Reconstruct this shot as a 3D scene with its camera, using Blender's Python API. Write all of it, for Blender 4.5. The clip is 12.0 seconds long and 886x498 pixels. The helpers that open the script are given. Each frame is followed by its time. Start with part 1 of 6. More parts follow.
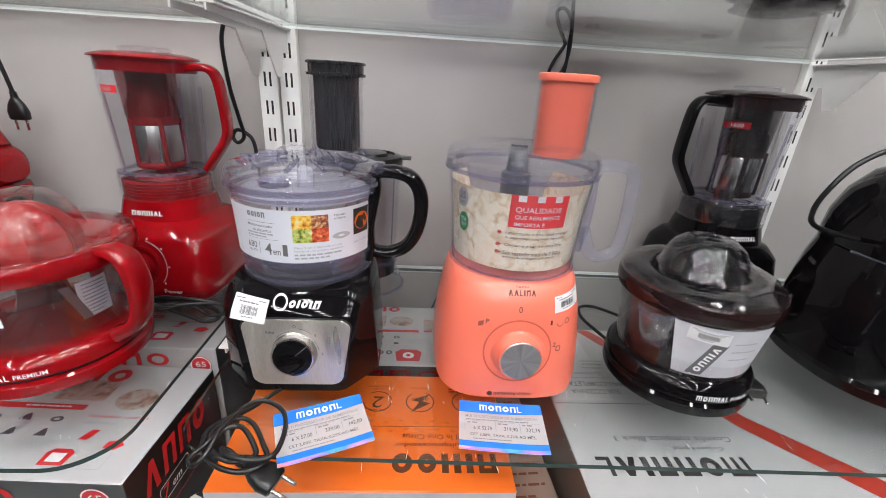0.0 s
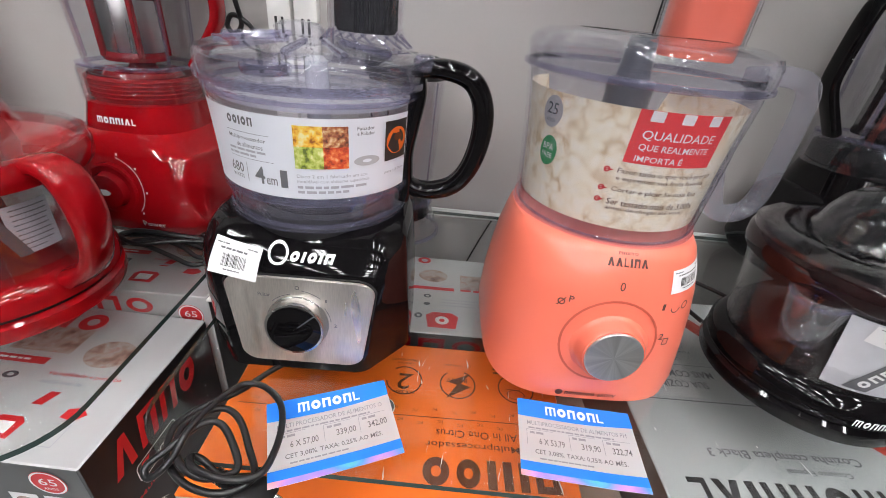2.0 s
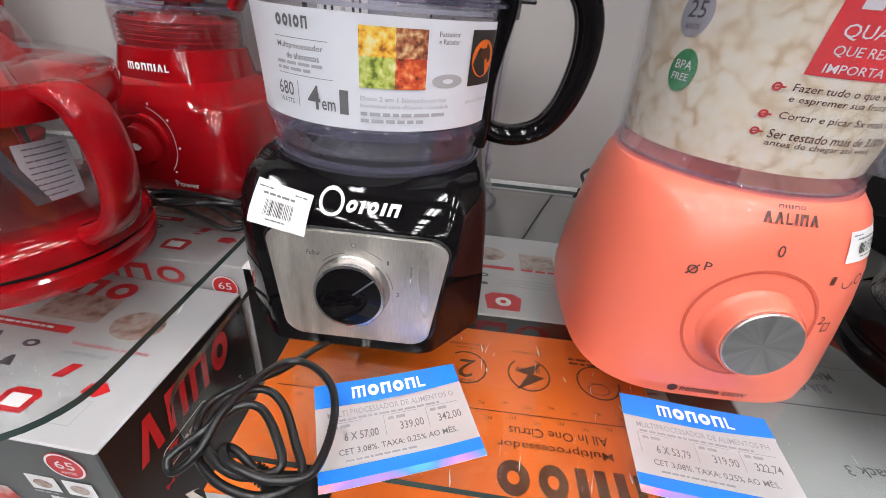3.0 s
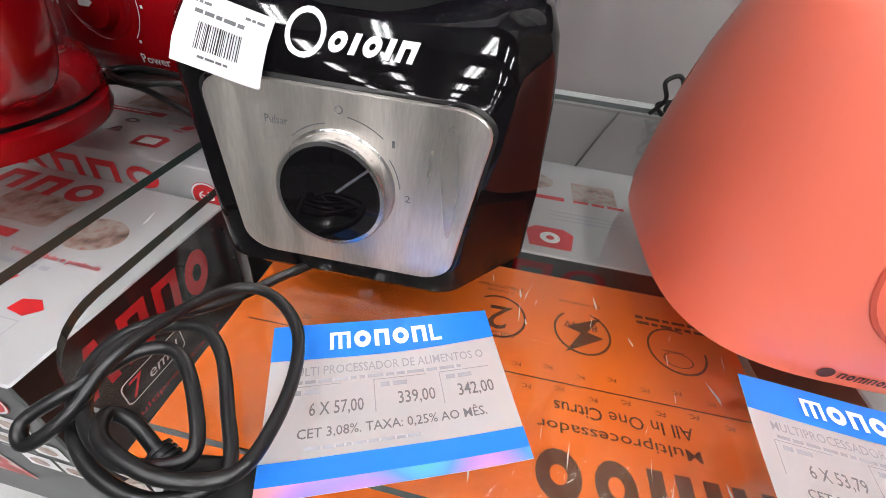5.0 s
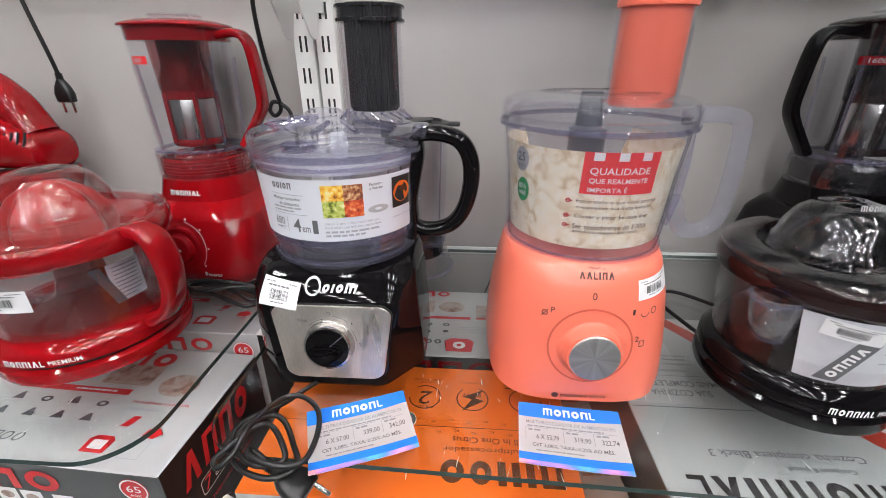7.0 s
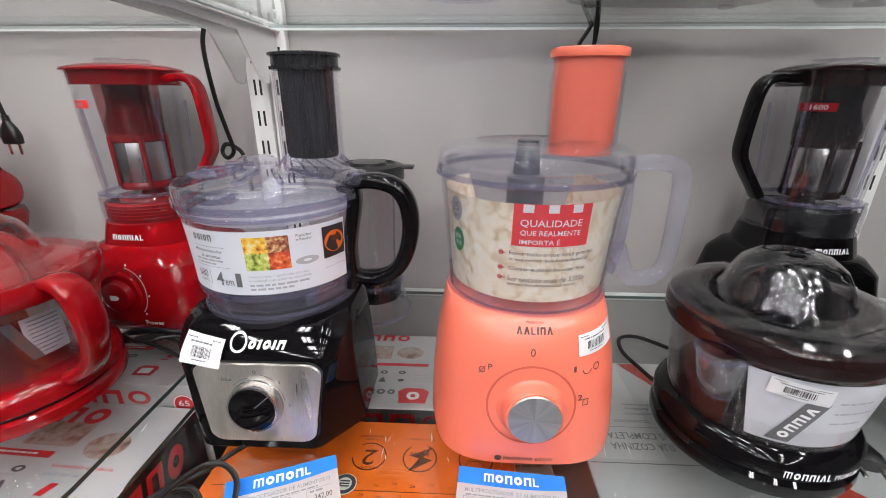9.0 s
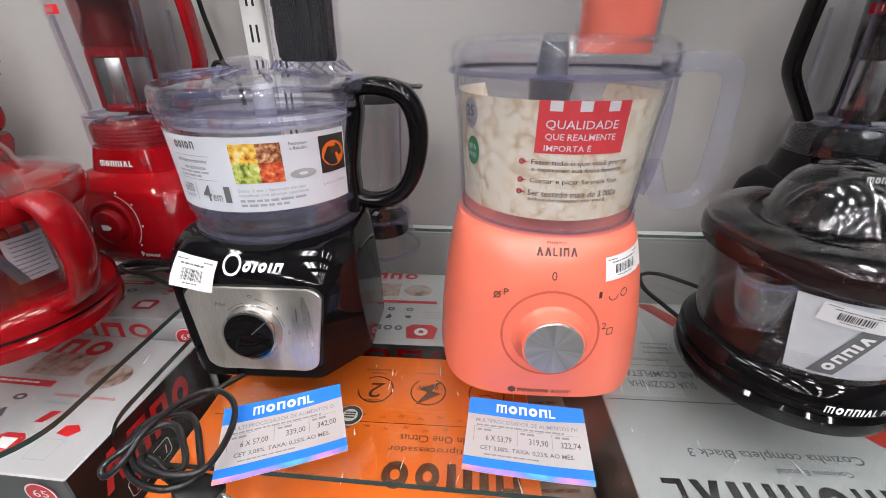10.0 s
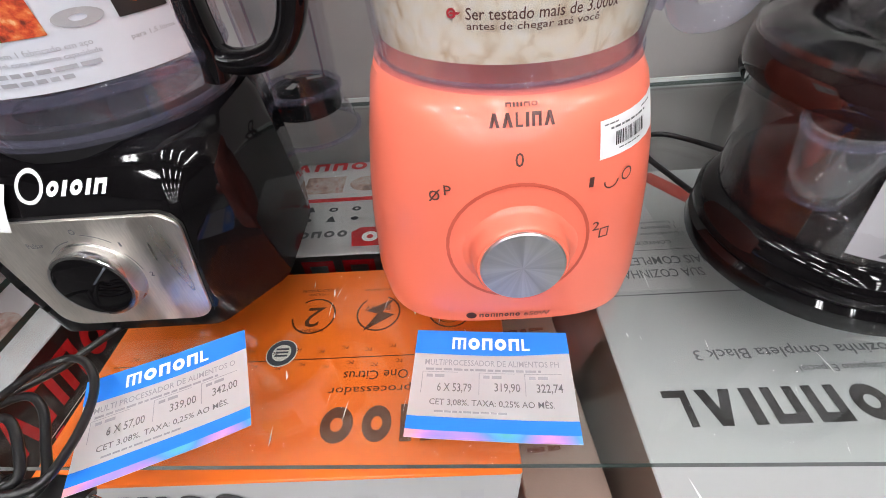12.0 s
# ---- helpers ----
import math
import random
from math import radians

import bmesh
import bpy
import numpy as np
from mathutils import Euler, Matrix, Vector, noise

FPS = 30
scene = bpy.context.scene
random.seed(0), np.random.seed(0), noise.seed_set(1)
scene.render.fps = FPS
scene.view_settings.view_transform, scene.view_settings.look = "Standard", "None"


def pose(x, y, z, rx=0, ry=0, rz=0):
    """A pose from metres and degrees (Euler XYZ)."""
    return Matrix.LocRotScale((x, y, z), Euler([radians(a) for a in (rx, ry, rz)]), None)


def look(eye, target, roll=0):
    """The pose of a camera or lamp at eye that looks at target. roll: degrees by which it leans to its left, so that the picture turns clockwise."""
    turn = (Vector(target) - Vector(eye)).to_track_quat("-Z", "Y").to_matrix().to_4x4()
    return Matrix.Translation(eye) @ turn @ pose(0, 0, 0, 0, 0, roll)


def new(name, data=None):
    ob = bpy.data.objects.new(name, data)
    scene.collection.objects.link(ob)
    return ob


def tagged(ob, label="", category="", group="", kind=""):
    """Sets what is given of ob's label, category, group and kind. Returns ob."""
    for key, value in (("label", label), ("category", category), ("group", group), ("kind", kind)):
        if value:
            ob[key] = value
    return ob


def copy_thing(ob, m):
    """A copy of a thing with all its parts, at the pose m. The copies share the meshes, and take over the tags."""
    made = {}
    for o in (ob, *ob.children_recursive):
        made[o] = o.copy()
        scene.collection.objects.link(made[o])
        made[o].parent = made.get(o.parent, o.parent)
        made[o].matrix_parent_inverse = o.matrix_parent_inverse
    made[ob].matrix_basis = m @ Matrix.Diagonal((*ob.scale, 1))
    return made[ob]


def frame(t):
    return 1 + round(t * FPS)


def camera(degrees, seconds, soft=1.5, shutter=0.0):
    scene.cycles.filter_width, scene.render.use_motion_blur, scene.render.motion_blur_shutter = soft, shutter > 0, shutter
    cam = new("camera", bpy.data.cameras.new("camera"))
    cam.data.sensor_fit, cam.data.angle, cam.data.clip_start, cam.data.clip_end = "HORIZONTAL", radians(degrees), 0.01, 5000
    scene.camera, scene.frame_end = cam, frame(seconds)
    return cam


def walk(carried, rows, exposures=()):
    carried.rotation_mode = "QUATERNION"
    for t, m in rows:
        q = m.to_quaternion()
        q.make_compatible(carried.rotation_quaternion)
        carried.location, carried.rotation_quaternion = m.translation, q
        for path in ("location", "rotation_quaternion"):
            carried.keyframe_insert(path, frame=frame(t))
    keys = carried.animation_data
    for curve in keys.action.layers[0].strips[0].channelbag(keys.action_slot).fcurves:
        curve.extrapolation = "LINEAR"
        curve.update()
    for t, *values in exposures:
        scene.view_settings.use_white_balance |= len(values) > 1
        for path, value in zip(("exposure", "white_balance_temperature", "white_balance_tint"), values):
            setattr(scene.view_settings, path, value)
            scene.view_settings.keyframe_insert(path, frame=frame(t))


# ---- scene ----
cam = camera(93.1, 12.0, soft=0.9)
PATH = [
    (0, (-0.015, -0.35, 1.394), (0.11, 1.5, 0.644), 3.6),
    (0.5, (-0.023, -0.328, 1.431), (0.109, 1.446, 0.517), 4.1),
    (1, (-0.025, -0.296, 1.425), (0.099, 1.455, 0.464), 4.3),
    (1.5, (-0.029, -0.27, 1.394), (0.086, 1.468, 0.411), 5.5),
    (2, (-0.049, -0.196, 1.327), (0.01, 1.531, 0.32), 6.3),
    (2.5, (-0.077, -0.164, 1.272), (-0.091, 1.552, 0.245), 6.0),
    (3, (-0.091, -0.148, 1.257), (-0.149, 1.56, 0.219), 5.6),
    (3.5, (-0.087, -0.143, 1.246), (-0.175, 1.546, 0.179), 5.8),
    (3.7, (-0.086, -0.136, 1.235), (-0.179, 1.537, 0.141), 6.5),
    (5.3, (-0.095, -0.062, 1.167), (-0.249, 1.472, -0.108), 7.2),
    (5.5, (-0.093, -0.068, 1.173), (-0.255, 1.46, -0.107), 6.9),
    (6, (-0.08, -0.113, 1.216), (-0.262, 1.431, -0.043), 4.5),
    (6.5, (-0.042, -0.204, 1.286), (-0.223, 1.459, 0.19), 1.4),
    (7, (-0.012, -0.276, 1.353), (-0.133, 1.541, 0.526), -0.0),
    (7.5, (0.007, -0.304, 1.368), (-0.069, 1.563, 0.655), -0.0),
    (7.7, (0.011, -0.311, 1.372), (-0.062, 1.562, 0.675), -0.1),
    (9.3, (0.056, -0.239, 1.36), (-0.033, 1.635, 0.667), 0.4),
    (9.5, (0.061, -0.246, 1.343), (-0.05, 1.606, 0.595), 0.5),
    (10, (0.041, -0.219, 1.315), (-0.073, 1.57, 0.427), 0.1),
    (10.5, (0.04, -0.206, 1.299), (-0.078, 1.512, 0.282), -1.3),
    (11, (0.06, -0.161, 1.289), (-0.032, 1.408, 0.052), -3.2),
    (11.5, (0.079, -0.121, 1.27), (0.003, 1.363, -0.068), -5.0),
    (12, (0.081, -0.099, 1.257), (0.01, 1.359, -0.11), -5.0),
]
walk(cam, [(t, look(eye, target, roll)) for t, eye, target, roll in PATH])

# ---- world, lamps ----
world = bpy.data.worlds.new("world")
scene.world = world
world.use_nodes = True
world.node_tree.nodes["Background"].inputs[0].default_value = (0.9, 0.95, 1.0, 1)
world.node_tree.nodes["Background"].inputs[1].default_value = 0.03
TUBE_LIGHT = 88.0
G = 1.0            # top of the glass shelf over the floor
WALL_Y = 0.52      # face of the back wall


# ---- materials ----
def nodes_of(name):
    m = bpy.data.materials.new(name)
    m.use_nodes = True
    nt = m.node_tree
    nt.nodes.clear()
    out = nt.nodes.new("ShaderNodeOutputMaterial")
    return m, nt, out


def N(nt, kind, **inputs):
    n = nt.nodes.new(kind)
    for k, v in inputs.items():
        n.inputs[k.replace("_", " ")].default_value = v
    return n


def surface(name, color, rough=0.4, metal=0.0, var=0.06, scale=30.0, bump=0.05, coat=0.0, stretch=(1, 1, 1), fine=600.0, spec=0.5):
    """Principled surface with variation at two scales in colour, gloss and relief."""
    m, nt, out = nodes_of(name)
    p = N(nt, "ShaderNodeBsdfPrincipled", Metallic=metal, Roughness=rough)
    p.inputs["Coat Weight"].default_value = coat
    p.inputs["Coat Roughness"].default_value = 0.05
    p.inputs["Specular IOR Level"].default_value = spec
    tc = nt.nodes.new("ShaderNodeTexCoord")
    mp = nt.nodes.new("ShaderNodeMapping")
    mp.inputs["Scale"].default_value = stretch
    nt.links.new(tc.outputs["Object"], mp.inputs[0])
    big = N(nt, "ShaderNodeTexNoise", Scale=scale, Detail=4.0)
    small = N(nt, "ShaderNodeTexNoise", Scale=fine, Detail=2.0)
    nt.links.new(mp.outputs[0], big.inputs["Vector"])
    nt.links.new(mp.outputs[0], small.inputs["Vector"])
    hi = [min(1, c * (1 + var)) for c in color]
    lo = [c * (1 - var) for c in color]
    mix = nt.nodes.new("ShaderNodeMix")
    mix.data_type = "RGBA"
    mix.inputs[6].default_value = (*lo, 1)
    mix.inputs[7].default_value = (*hi, 1)
    nt.links.new(big.outputs[0], mix.inputs[0])
    nt.links.new(mix.outputs[2], p.inputs["Base Color"])
    mr = N(nt, "ShaderNodeMapRange", To_Min=max(0.02, rough * 0.75), To_Max=min(1, rough * 1.3))
    nt.links.new(big.outputs[0], mr.inputs[0])
    nt.links.new(mr.outputs[0], p.inputs["Roughness"])
    if bump:
        b = N(nt, "ShaderNodeBump", Strength=bump, Distance=0.0006)
        nt.links.new(small.outputs[0], b.inputs["Height"])
        nt.links.new(b.outputs[0], p.inputs["Normal"])
    nt.links.new(p.outputs[0], out.inputs[0])
    return m


def clear(name, tint=(0.97, 0.97, 0.98), rough=0.03, ior=1.45, haze=0.0, haze_color=(0.8, 0.8, 0.85), wrinkle=0.0):
    """Thin clear plastic or glass: see-through, with gloss by the angle and a little haze."""
    m, nt, out = nodes_of(name)
    tr = N(nt, "ShaderNodeBsdfTransparent", Color=(*tint, 1))
    gl = N(nt, "ShaderNodeBsdfGlossy", Color=(1, 1, 1, 1), Roughness=rough)
    f0 = ((ior - 1) / (ior + 1)) ** 2
    lw = N(nt, "ShaderNodeLayerWeight", Blend=0.5)
    pw = nt.nodes.new("ShaderNodeMath")
    pw.operation = "POWER"
    pw.inputs[1].default_value = 5.0
    fr = N(nt, "ShaderNodeMapRange", To_Min=f0, To_Max=1.0)
    nt.links.new(lw.outputs["Facing"], pw.inputs[0])
    nt.links.new(pw.outputs[0], fr.inputs[0])
    if wrinkle:
        wn = N(nt, "ShaderNodeTexNoise", Scale=24.0, Detail=2.0)
        wb = N(nt, "ShaderNodeBump", Strength=wrinkle, Distance=0.004)
        nt.links.new(wn.outputs[0], wb.inputs["Height"])
        nt.links.new(wb.outputs[0], gl.inputs["Normal"])
        nt.links.new(wb.outputs[0], lw.inputs["Normal"])
    base = tr
    if haze:
        di = N(nt, "ShaderNodeBsdfDiffuse", Color=(*haze_color, 1))
        mh = nt.nodes.new("ShaderNodeMixShader")
        nz = N(nt, "ShaderNodeTexNoise", Scale=40.0, Detail=3.0)
        mr = N(nt, "ShaderNodeMapRange", To_Min=haze * 0.6, To_Max=haze * 1.4)
        nt.links.new(nz.outputs[0], mr.inputs[0])
        nt.links.new(mr.outputs[0], mh.inputs[0])
        nt.links.new(tr.outputs[0], mh.inputs[1])
        nt.links.new(di.outputs[0], mh.inputs[2])
        base = mh
    mx = nt.nodes.new("ShaderNodeMixShader")
    nt.links.new(fr.outputs[0], mx.inputs[0])
    nt.links.new(base.outputs[0], mx.inputs[1])
    nt.links.new(gl.outputs[0], mx.inputs[2])
    nt.links.new(mx.outputs[0], out.inputs[0])
    return m


def ramp_material(name, stops, scale, kind="noise", rough=0.5, detail=4.0):
    """A printed picture: patches of several colours."""
    m, nt, out = nodes_of(name)
    p = N(nt, "ShaderNodeBsdfPrincipled", Roughness=rough)
    tc = nt.nodes.new("ShaderNodeTexCoord")
    if kind == "noise":
        t = N(nt, "ShaderNodeTexNoise", Scale=scale, Detail=detail)
        src = t.outputs[0]
    else:
        t = N(nt, "ShaderNodeTexVoronoi", Scale=scale)
        sep = nt.nodes.new("ShaderNodeSeparateColor")
        nt.links.new(t.outputs["Color"], sep.inputs[0])
        src = sep.outputs[0]
    nt.links.new(tc.outputs["Object"], t.inputs["Vector"])
    r = nt.nodes.new("ShaderNodeValToRGB")
    els = r.color_ramp.elements
    while len(els) < len(stops):
        els.new(0.5)
    for e, (pos, col) in zip(els, stops):
        e.position = pos
        e.color = (*col, 1)
    nt.links.new(src, r.inputs[0])
    nt.links.new(r.outputs[0], p.inputs["Base Color"])
    nt.links.new(p.outputs[0], out.inputs[0])
    return m


def chips_material(name):
    """Pale chopped chips: rounded cells with soft dark gaps and brownish flecks."""
    m, nt, out = nodes_of(name)
    p = N(nt, "ShaderNodeBsdfPrincipled", Roughness=0.35)
    tc = nt.nodes.new("ShaderNodeTexCoord")
    nz = N(nt, "ShaderNodeTexNoise", Scale=60.0, Detail=3.0)
    add = nt.nodes.new("ShaderNodeVectorMath")
    add.operation = "MULTIPLY_ADD"
    add.inputs[1].default_value = (0.02, 0.02, 0.02)
    nt.links.new(tc.outputs["Object"], nz.inputs["Vector"])
    nt.links.new(nz.outputs["Color"], add.inputs[0])
    nt.links.new(tc.outputs["Object"], add.inputs[2])
    v = N(nt, "ShaderNodeTexVoronoi", Scale=105.0)
    nt.links.new(add.outputs[0], v.inputs["Vector"])
    r = nt.nodes.new("ShaderNodeValToRGB")
    els = r.color_ramp.elements
    els.new(0.5)
    for e, (pos, col) in zip(els, [(0.25, (0.93, 0.89, 0.77)), (0.55, (0.90, 0.82, 0.64)), (0.85, (0.68, 0.52, 0.32))]):
        e.position = pos
        e.color = (*col, 1)
    nt.links.new(v.outputs["Distance"], r.inputs[0])
    n2 = N(nt, "ShaderNodeTexNoise", Scale=35.0, Detail=2.0)
    nt.links.new(tc.outputs["Object"], n2.inputs["Vector"])
    mx = nt.nodes.new("ShaderNodeMix")
    mx.data_type = "RGBA"
    mx.inputs[7].default_value = (0.90, 0.82, 0.62, 1)
    mr = N(nt, "ShaderNodeMapRange", From_Min=0.4, From_Max=0.65, To_Min=0.0, To_Max=0.5)
    nt.links.new(n2.outputs[0], mr.inputs[0])
    nt.links.new(mr.outputs[0], mx.inputs[0])
    nt.links.new(r.outputs[0], mx.inputs[6])
    nt.links.new(mx.outputs[2], p.inputs["Base Color"])
    nt.links.new(p.outputs[0], out.inputs[0])
    return m


def brushed(name, color=(0.62, 0.6, 0.57), stretch=(300, 300, 2), rough=0.32):
    m, nt, out = nodes_of(name)
    p = N(nt, "ShaderNodeBsdfPrincipled", Metallic=1.0, Roughness=rough)
    tc = nt.nodes.new("ShaderNodeTexCoord")
    mp = nt.nodes.new("ShaderNodeMapping")
    mp.inputs["Scale"].default_value = stretch
    nz = N(nt, "ShaderNodeTexNoise", Scale=4.0, Detail=5.0)
    nt.links.new(tc.outputs["Object"], mp.inputs[0])
    nt.links.new(mp.outputs[0], nz.inputs["Vector"])
    mx = nt.nodes.new("ShaderNodeMix")
    mx.data_type = "RGBA"
    mx.inputs[6].default_value = (*[c * 0.8 for c in color], 1)
    mx.inputs[7].default_value = (*[min(1, c * 1.2) for c in color], 1)
    nt.links.new(nz.outputs[0], mx.inputs[0])
    nt.links.new(mx.outputs[2], p.inputs["Base Color"])
    wide = N(nt, "ShaderNodeTexNoise", Scale=1.0, Detail=1.0)
    m2 = nt.nodes.new("ShaderNodeMapping")
    m2.inputs["Scale"].default_value = (45, 45, 1.5)
    nt.links.new(tc.outputs["Object"], m2.inputs[0])
    nt.links.new(m2.outputs[0], wide.inputs["Vector"])
    mr = N(nt, "ShaderNodeMapRange", From_Min=0.3, From_Max=0.7, To_Min=rough * 0.55, To_Max=rough * 1.4)
    nt.links.new(wide.outputs[0], mr.inputs[0])
    nt.links.new(mr.outputs[0], p.inputs["Roughness"])
    b = N(nt, "ShaderNodeBump", Strength=0.15, Distance=0.0003)
    nt.links.new(nz.outputs[0], b.inputs["Height"])
    nt.links.new(b.outputs[0], p.inputs["Normal"])
    nt.links.new(p.outputs[0], out.inputs[0])
    return m


def spun(name):
    """Aluminium cap turned on a lathe: streaks that run out from the middle."""
    m, nt, out = nodes_of(name)
    p = N(nt, "ShaderNodeBsdfPrincipled", Metallic=1.0, Roughness=0.35)
    tc = nt.nodes.new("ShaderNodeTexCoord")
    sx = nt.nodes.new("ShaderNodeSeparateXYZ")
    at = nt.nodes.new("ShaderNodeMath")
    at.operation = "ARCTAN2"
    nt.links.new(tc.outputs["Object"], sx.inputs[0])
    nt.links.new(sx.outputs[0], at.inputs[0])
    nt.links.new(sx.outputs[1], at.inputs[1])
    nz = N(nt, "ShaderNodeTexNoise", Scale=2.2, Detail=6.0)
    nz.noise_dimensions = "1D"
    nt.links.new(at.outputs[0], nz.inputs["W"])
    r = N(nt, "ShaderNodeMapRange", From_Min=0.3, From_Max=0.7, To_Min=0.55, To_Max=0.82)
    nt.links.new(nz.outputs[0], r.inputs[0])
    nt.links.new(r.outputs[0], p.inputs["Base Color"])
    nt.links.new(p.outputs[0], out.inputs[0])
    return m


def glowing(name, color, strength):
    m, nt, out = nodes_of(name)
    e = N(nt, "ShaderNodeEmission", Color=(*color, 1), Strength=strength)
    nt.links.new(e.outputs[0], out.inputs[0])
    return m


WALL = surface("wall_paint", (0.41, 0.395, 0.38), 0.6, var=0.05, scale=3.0, bump=0.25, fine=220)
CEIL = surface("ceiling_paint", (0.12, 0.12, 0.12), 0.8, var=0.03, scale=2.0)
FLOORM = surface("floor_tile", (0.12, 0.118, 0.115), 0.25, var=0.06, scale=1.5)
FAR_WALL = surface("far_wall_paint", (0.07, 0.07, 0.072), 0.6, var=0.15, scale=1.2)
UPRIGHT = surface("white_enamel", (0.78, 0.78, 0.76), 0.35, var=0.04, scale=15)
SLOT = surface("dark_slot", (0.015, 0.015, 0.015), 0.7)
LOWSHELF = surface("grey_shelf_enamel", (0.5, 0.5, 0.5), 0.4, var=0.06, scale=8)
GLASS = clear("shelf_glass", (0.955, 0.975, 0.965), 0.01, 1.5)
GLASS_EDGE = surface("glass_edge_dark", (0.035, 0.06, 0.055), 0.12, var=0.3, scale=20, bump=0)
GLASS_BACK = surface("glass_edge_lit", (0.72, 0.78, 0.75), 0.25, var=0.1, scale=15, bump=0)
RED = surface("red_plastic", (0.27, 0.003, 0.006), 0.06, var=0.06, scale=12, bump=0)
RED_DARK = surface("red_lid_plastic", (0.22, 0.004, 0.008), 0.12, var=0.08, scale=14, bump=0)
CORAL = surface("coral_plastic", (0.93, 0.20, 0.125), 0.30, var=0.03, scale=10, bump=0.01, fine=300, coat=0.35)
BLACK = surface("black_gloss_plastic", (0.004, 0.0035, 0.004), 0.05, var=0.15, scale=14, bump=0, spec=0.26)
BLACK_SOFT = surface("black_satin_plastic", (0.011, 0.0105, 0.011), 0.3, var=0.2, scale=25, bump=0.05)
MAROON = surface("smoky_brown_plastic", (0.014, 0.0055, 0.0055), 0.08, var=0.2, scale=14, bump=0.02)
RUBBER = surface("black_cord_rubber", (0.007, 0.007, 0.0075), 0.34, var=0.25, scale=60, bump=0.1)
GREY_DARK = surface("dark_grey_plastic", (0.07, 0.075, 0.09), 0.3, var=0.15, scale=25)
STEEL = brushed("brushed_steel", (0.80, 0.75, 0.69), (300, 300, 2), 0.45)
STEEL_MESH = brushed("filter_steel", (0.55, 0.54, 0.53), (2, 2, 400), 0.25)
CHROME = surface("bright_pin_metal", (0.75, 0.73, 0.68), 0.18, metal=1.0, var=0.05)
SPUN = spun("spun_aluminium")
CLEARP = clear("clear_plastic", (0.965, 0.962, 0.975), 0.02, 1.48, 0.006)
CLEARV = clear("violet_clear_plastic", (0.975, 0.972, 0.985), 0.02, 1.5, 0.018, (0.72, 0.72, 0.92))
CLEARE = clear("clear_rim_plastic", (0.84, 0.83, 0.91), 0.04, 1.5, 0.05, (0.62, 0.62, 0.85))
CLEARD = clear("smoked_clear_plastic", (0.94, 0.93, 0.935), 0.015, 1.52, 0.006, (0.6, 0.59, 0.66))
COVERK = clear("smoked_cover_plastic", (0.93, 0.925, 0.93), 0.015, 1.52, 0.004, (0.6, 0.6, 0.64), 0.05)
COVERR = clear("wrapped_cover_plastic", (0.95, 0.94, 0.94), 0.015, 1.5, 0.008, (0.7, 0.66, 0.66), 0.06)
CLEARK = clear("black_tinted_plastic", (0.30, 0.27, 0.27), 0.03, 1.7)
# upright streaks in colour and gloss stand in for the pusher's highlights
GUNMETAL = surface("dark_streak_sheen_plastic", (0.022, 0.022, 0.025), 0.14, var=0.3, scale=8, bump=0, stretch=(60, 60, 1), spec=0.8)
FROST = clear("milky_plastic", (0.82, 0.83, 0.88), 0.08, 1.4, 0.45, (0.78, 0.79, 0.85))
PAPER = surface("white_paper", (0.80, 0.80, 0.81), 0.5, var=0.03, scale=20, bump=0.05)
LABELG = surface("grey_leaflet_paper", (0.60, 0.61, 0.65), 0.4, var=0.18, scale=30, bump=0.1)
LABELW = surface("label_paper", (0.74, 0.76, 0.82), 0.35, var=0.03, scale=20, bump=0.02)
BLUE = surface("tag_blue_ink", (0.01, 0.20, 0.78), 0.45, var=0.04, scale=25)
WHITE_INK = surface("white_ink", (0.85, 0.85, 0.85), 0.45)
GREY_INK = surface("grey_ink", (0.14, 0.14, 0.15), 0.5)
PALE_INK = surface("pale_grey_ink", (0.42, 0.42, 0.46), 0.5)
BLACK_INK = surface("black_ink", (0.025, 0.022, 0.022), 0.5)
RED_INK = surface("red_ink", (0.62, 0.02, 0.025), 0.4)
RED_BRIGHT = surface("bright_red_print", (0.85, 0.035, 0.04), 0.4)
GREEN_INK = surface("green_ink", (0.03, 0.30, 0.10), 0.4)
BROWN_INK = surface("dark_brown_ink", (0.10, 0.028, 0.008), 0.5)
ORANGE = surface("orange_print", (0.80, 0.155, 0.015), 0.3, var=0.10, scale=9, coat=0.2)
CARTON_W = surface("white_carton", (0.50, 0.50, 0.505), 0.35, var=0.04, scale=10, bump=0.08)
CARTON_G = surface("silver_grey_carton", (0.42, 0.43, 0.43), 0.3, var=0.05, scale=8, bump=0.05)
CARTON_K = surface("black_carton", (0.014, 0.013, 0.013), 0.3, var=0.2, scale=12, bump=0.05)
CARTON_D = surface("dark_grey_carton", (0.055, 0.06, 0.06), 0.35, var=0.12, scale=9, bump=0.06)
CARTON_B = surface("brown_carton", (0.20, 0.14, 0.11), 0.5, var=0.18, scale=16, bump=0.15)
TORN = surface("torn_board", (0.62, 0.56, 0.50), 0.8, var=0.2, scale=60, bump=0.4)
SILVER_INK = surface("silver_print", (0.45, 0.45, 0.47), 0.3, var=0.1, scale=30)
CHIPS = chips_material("chopped_food_print")
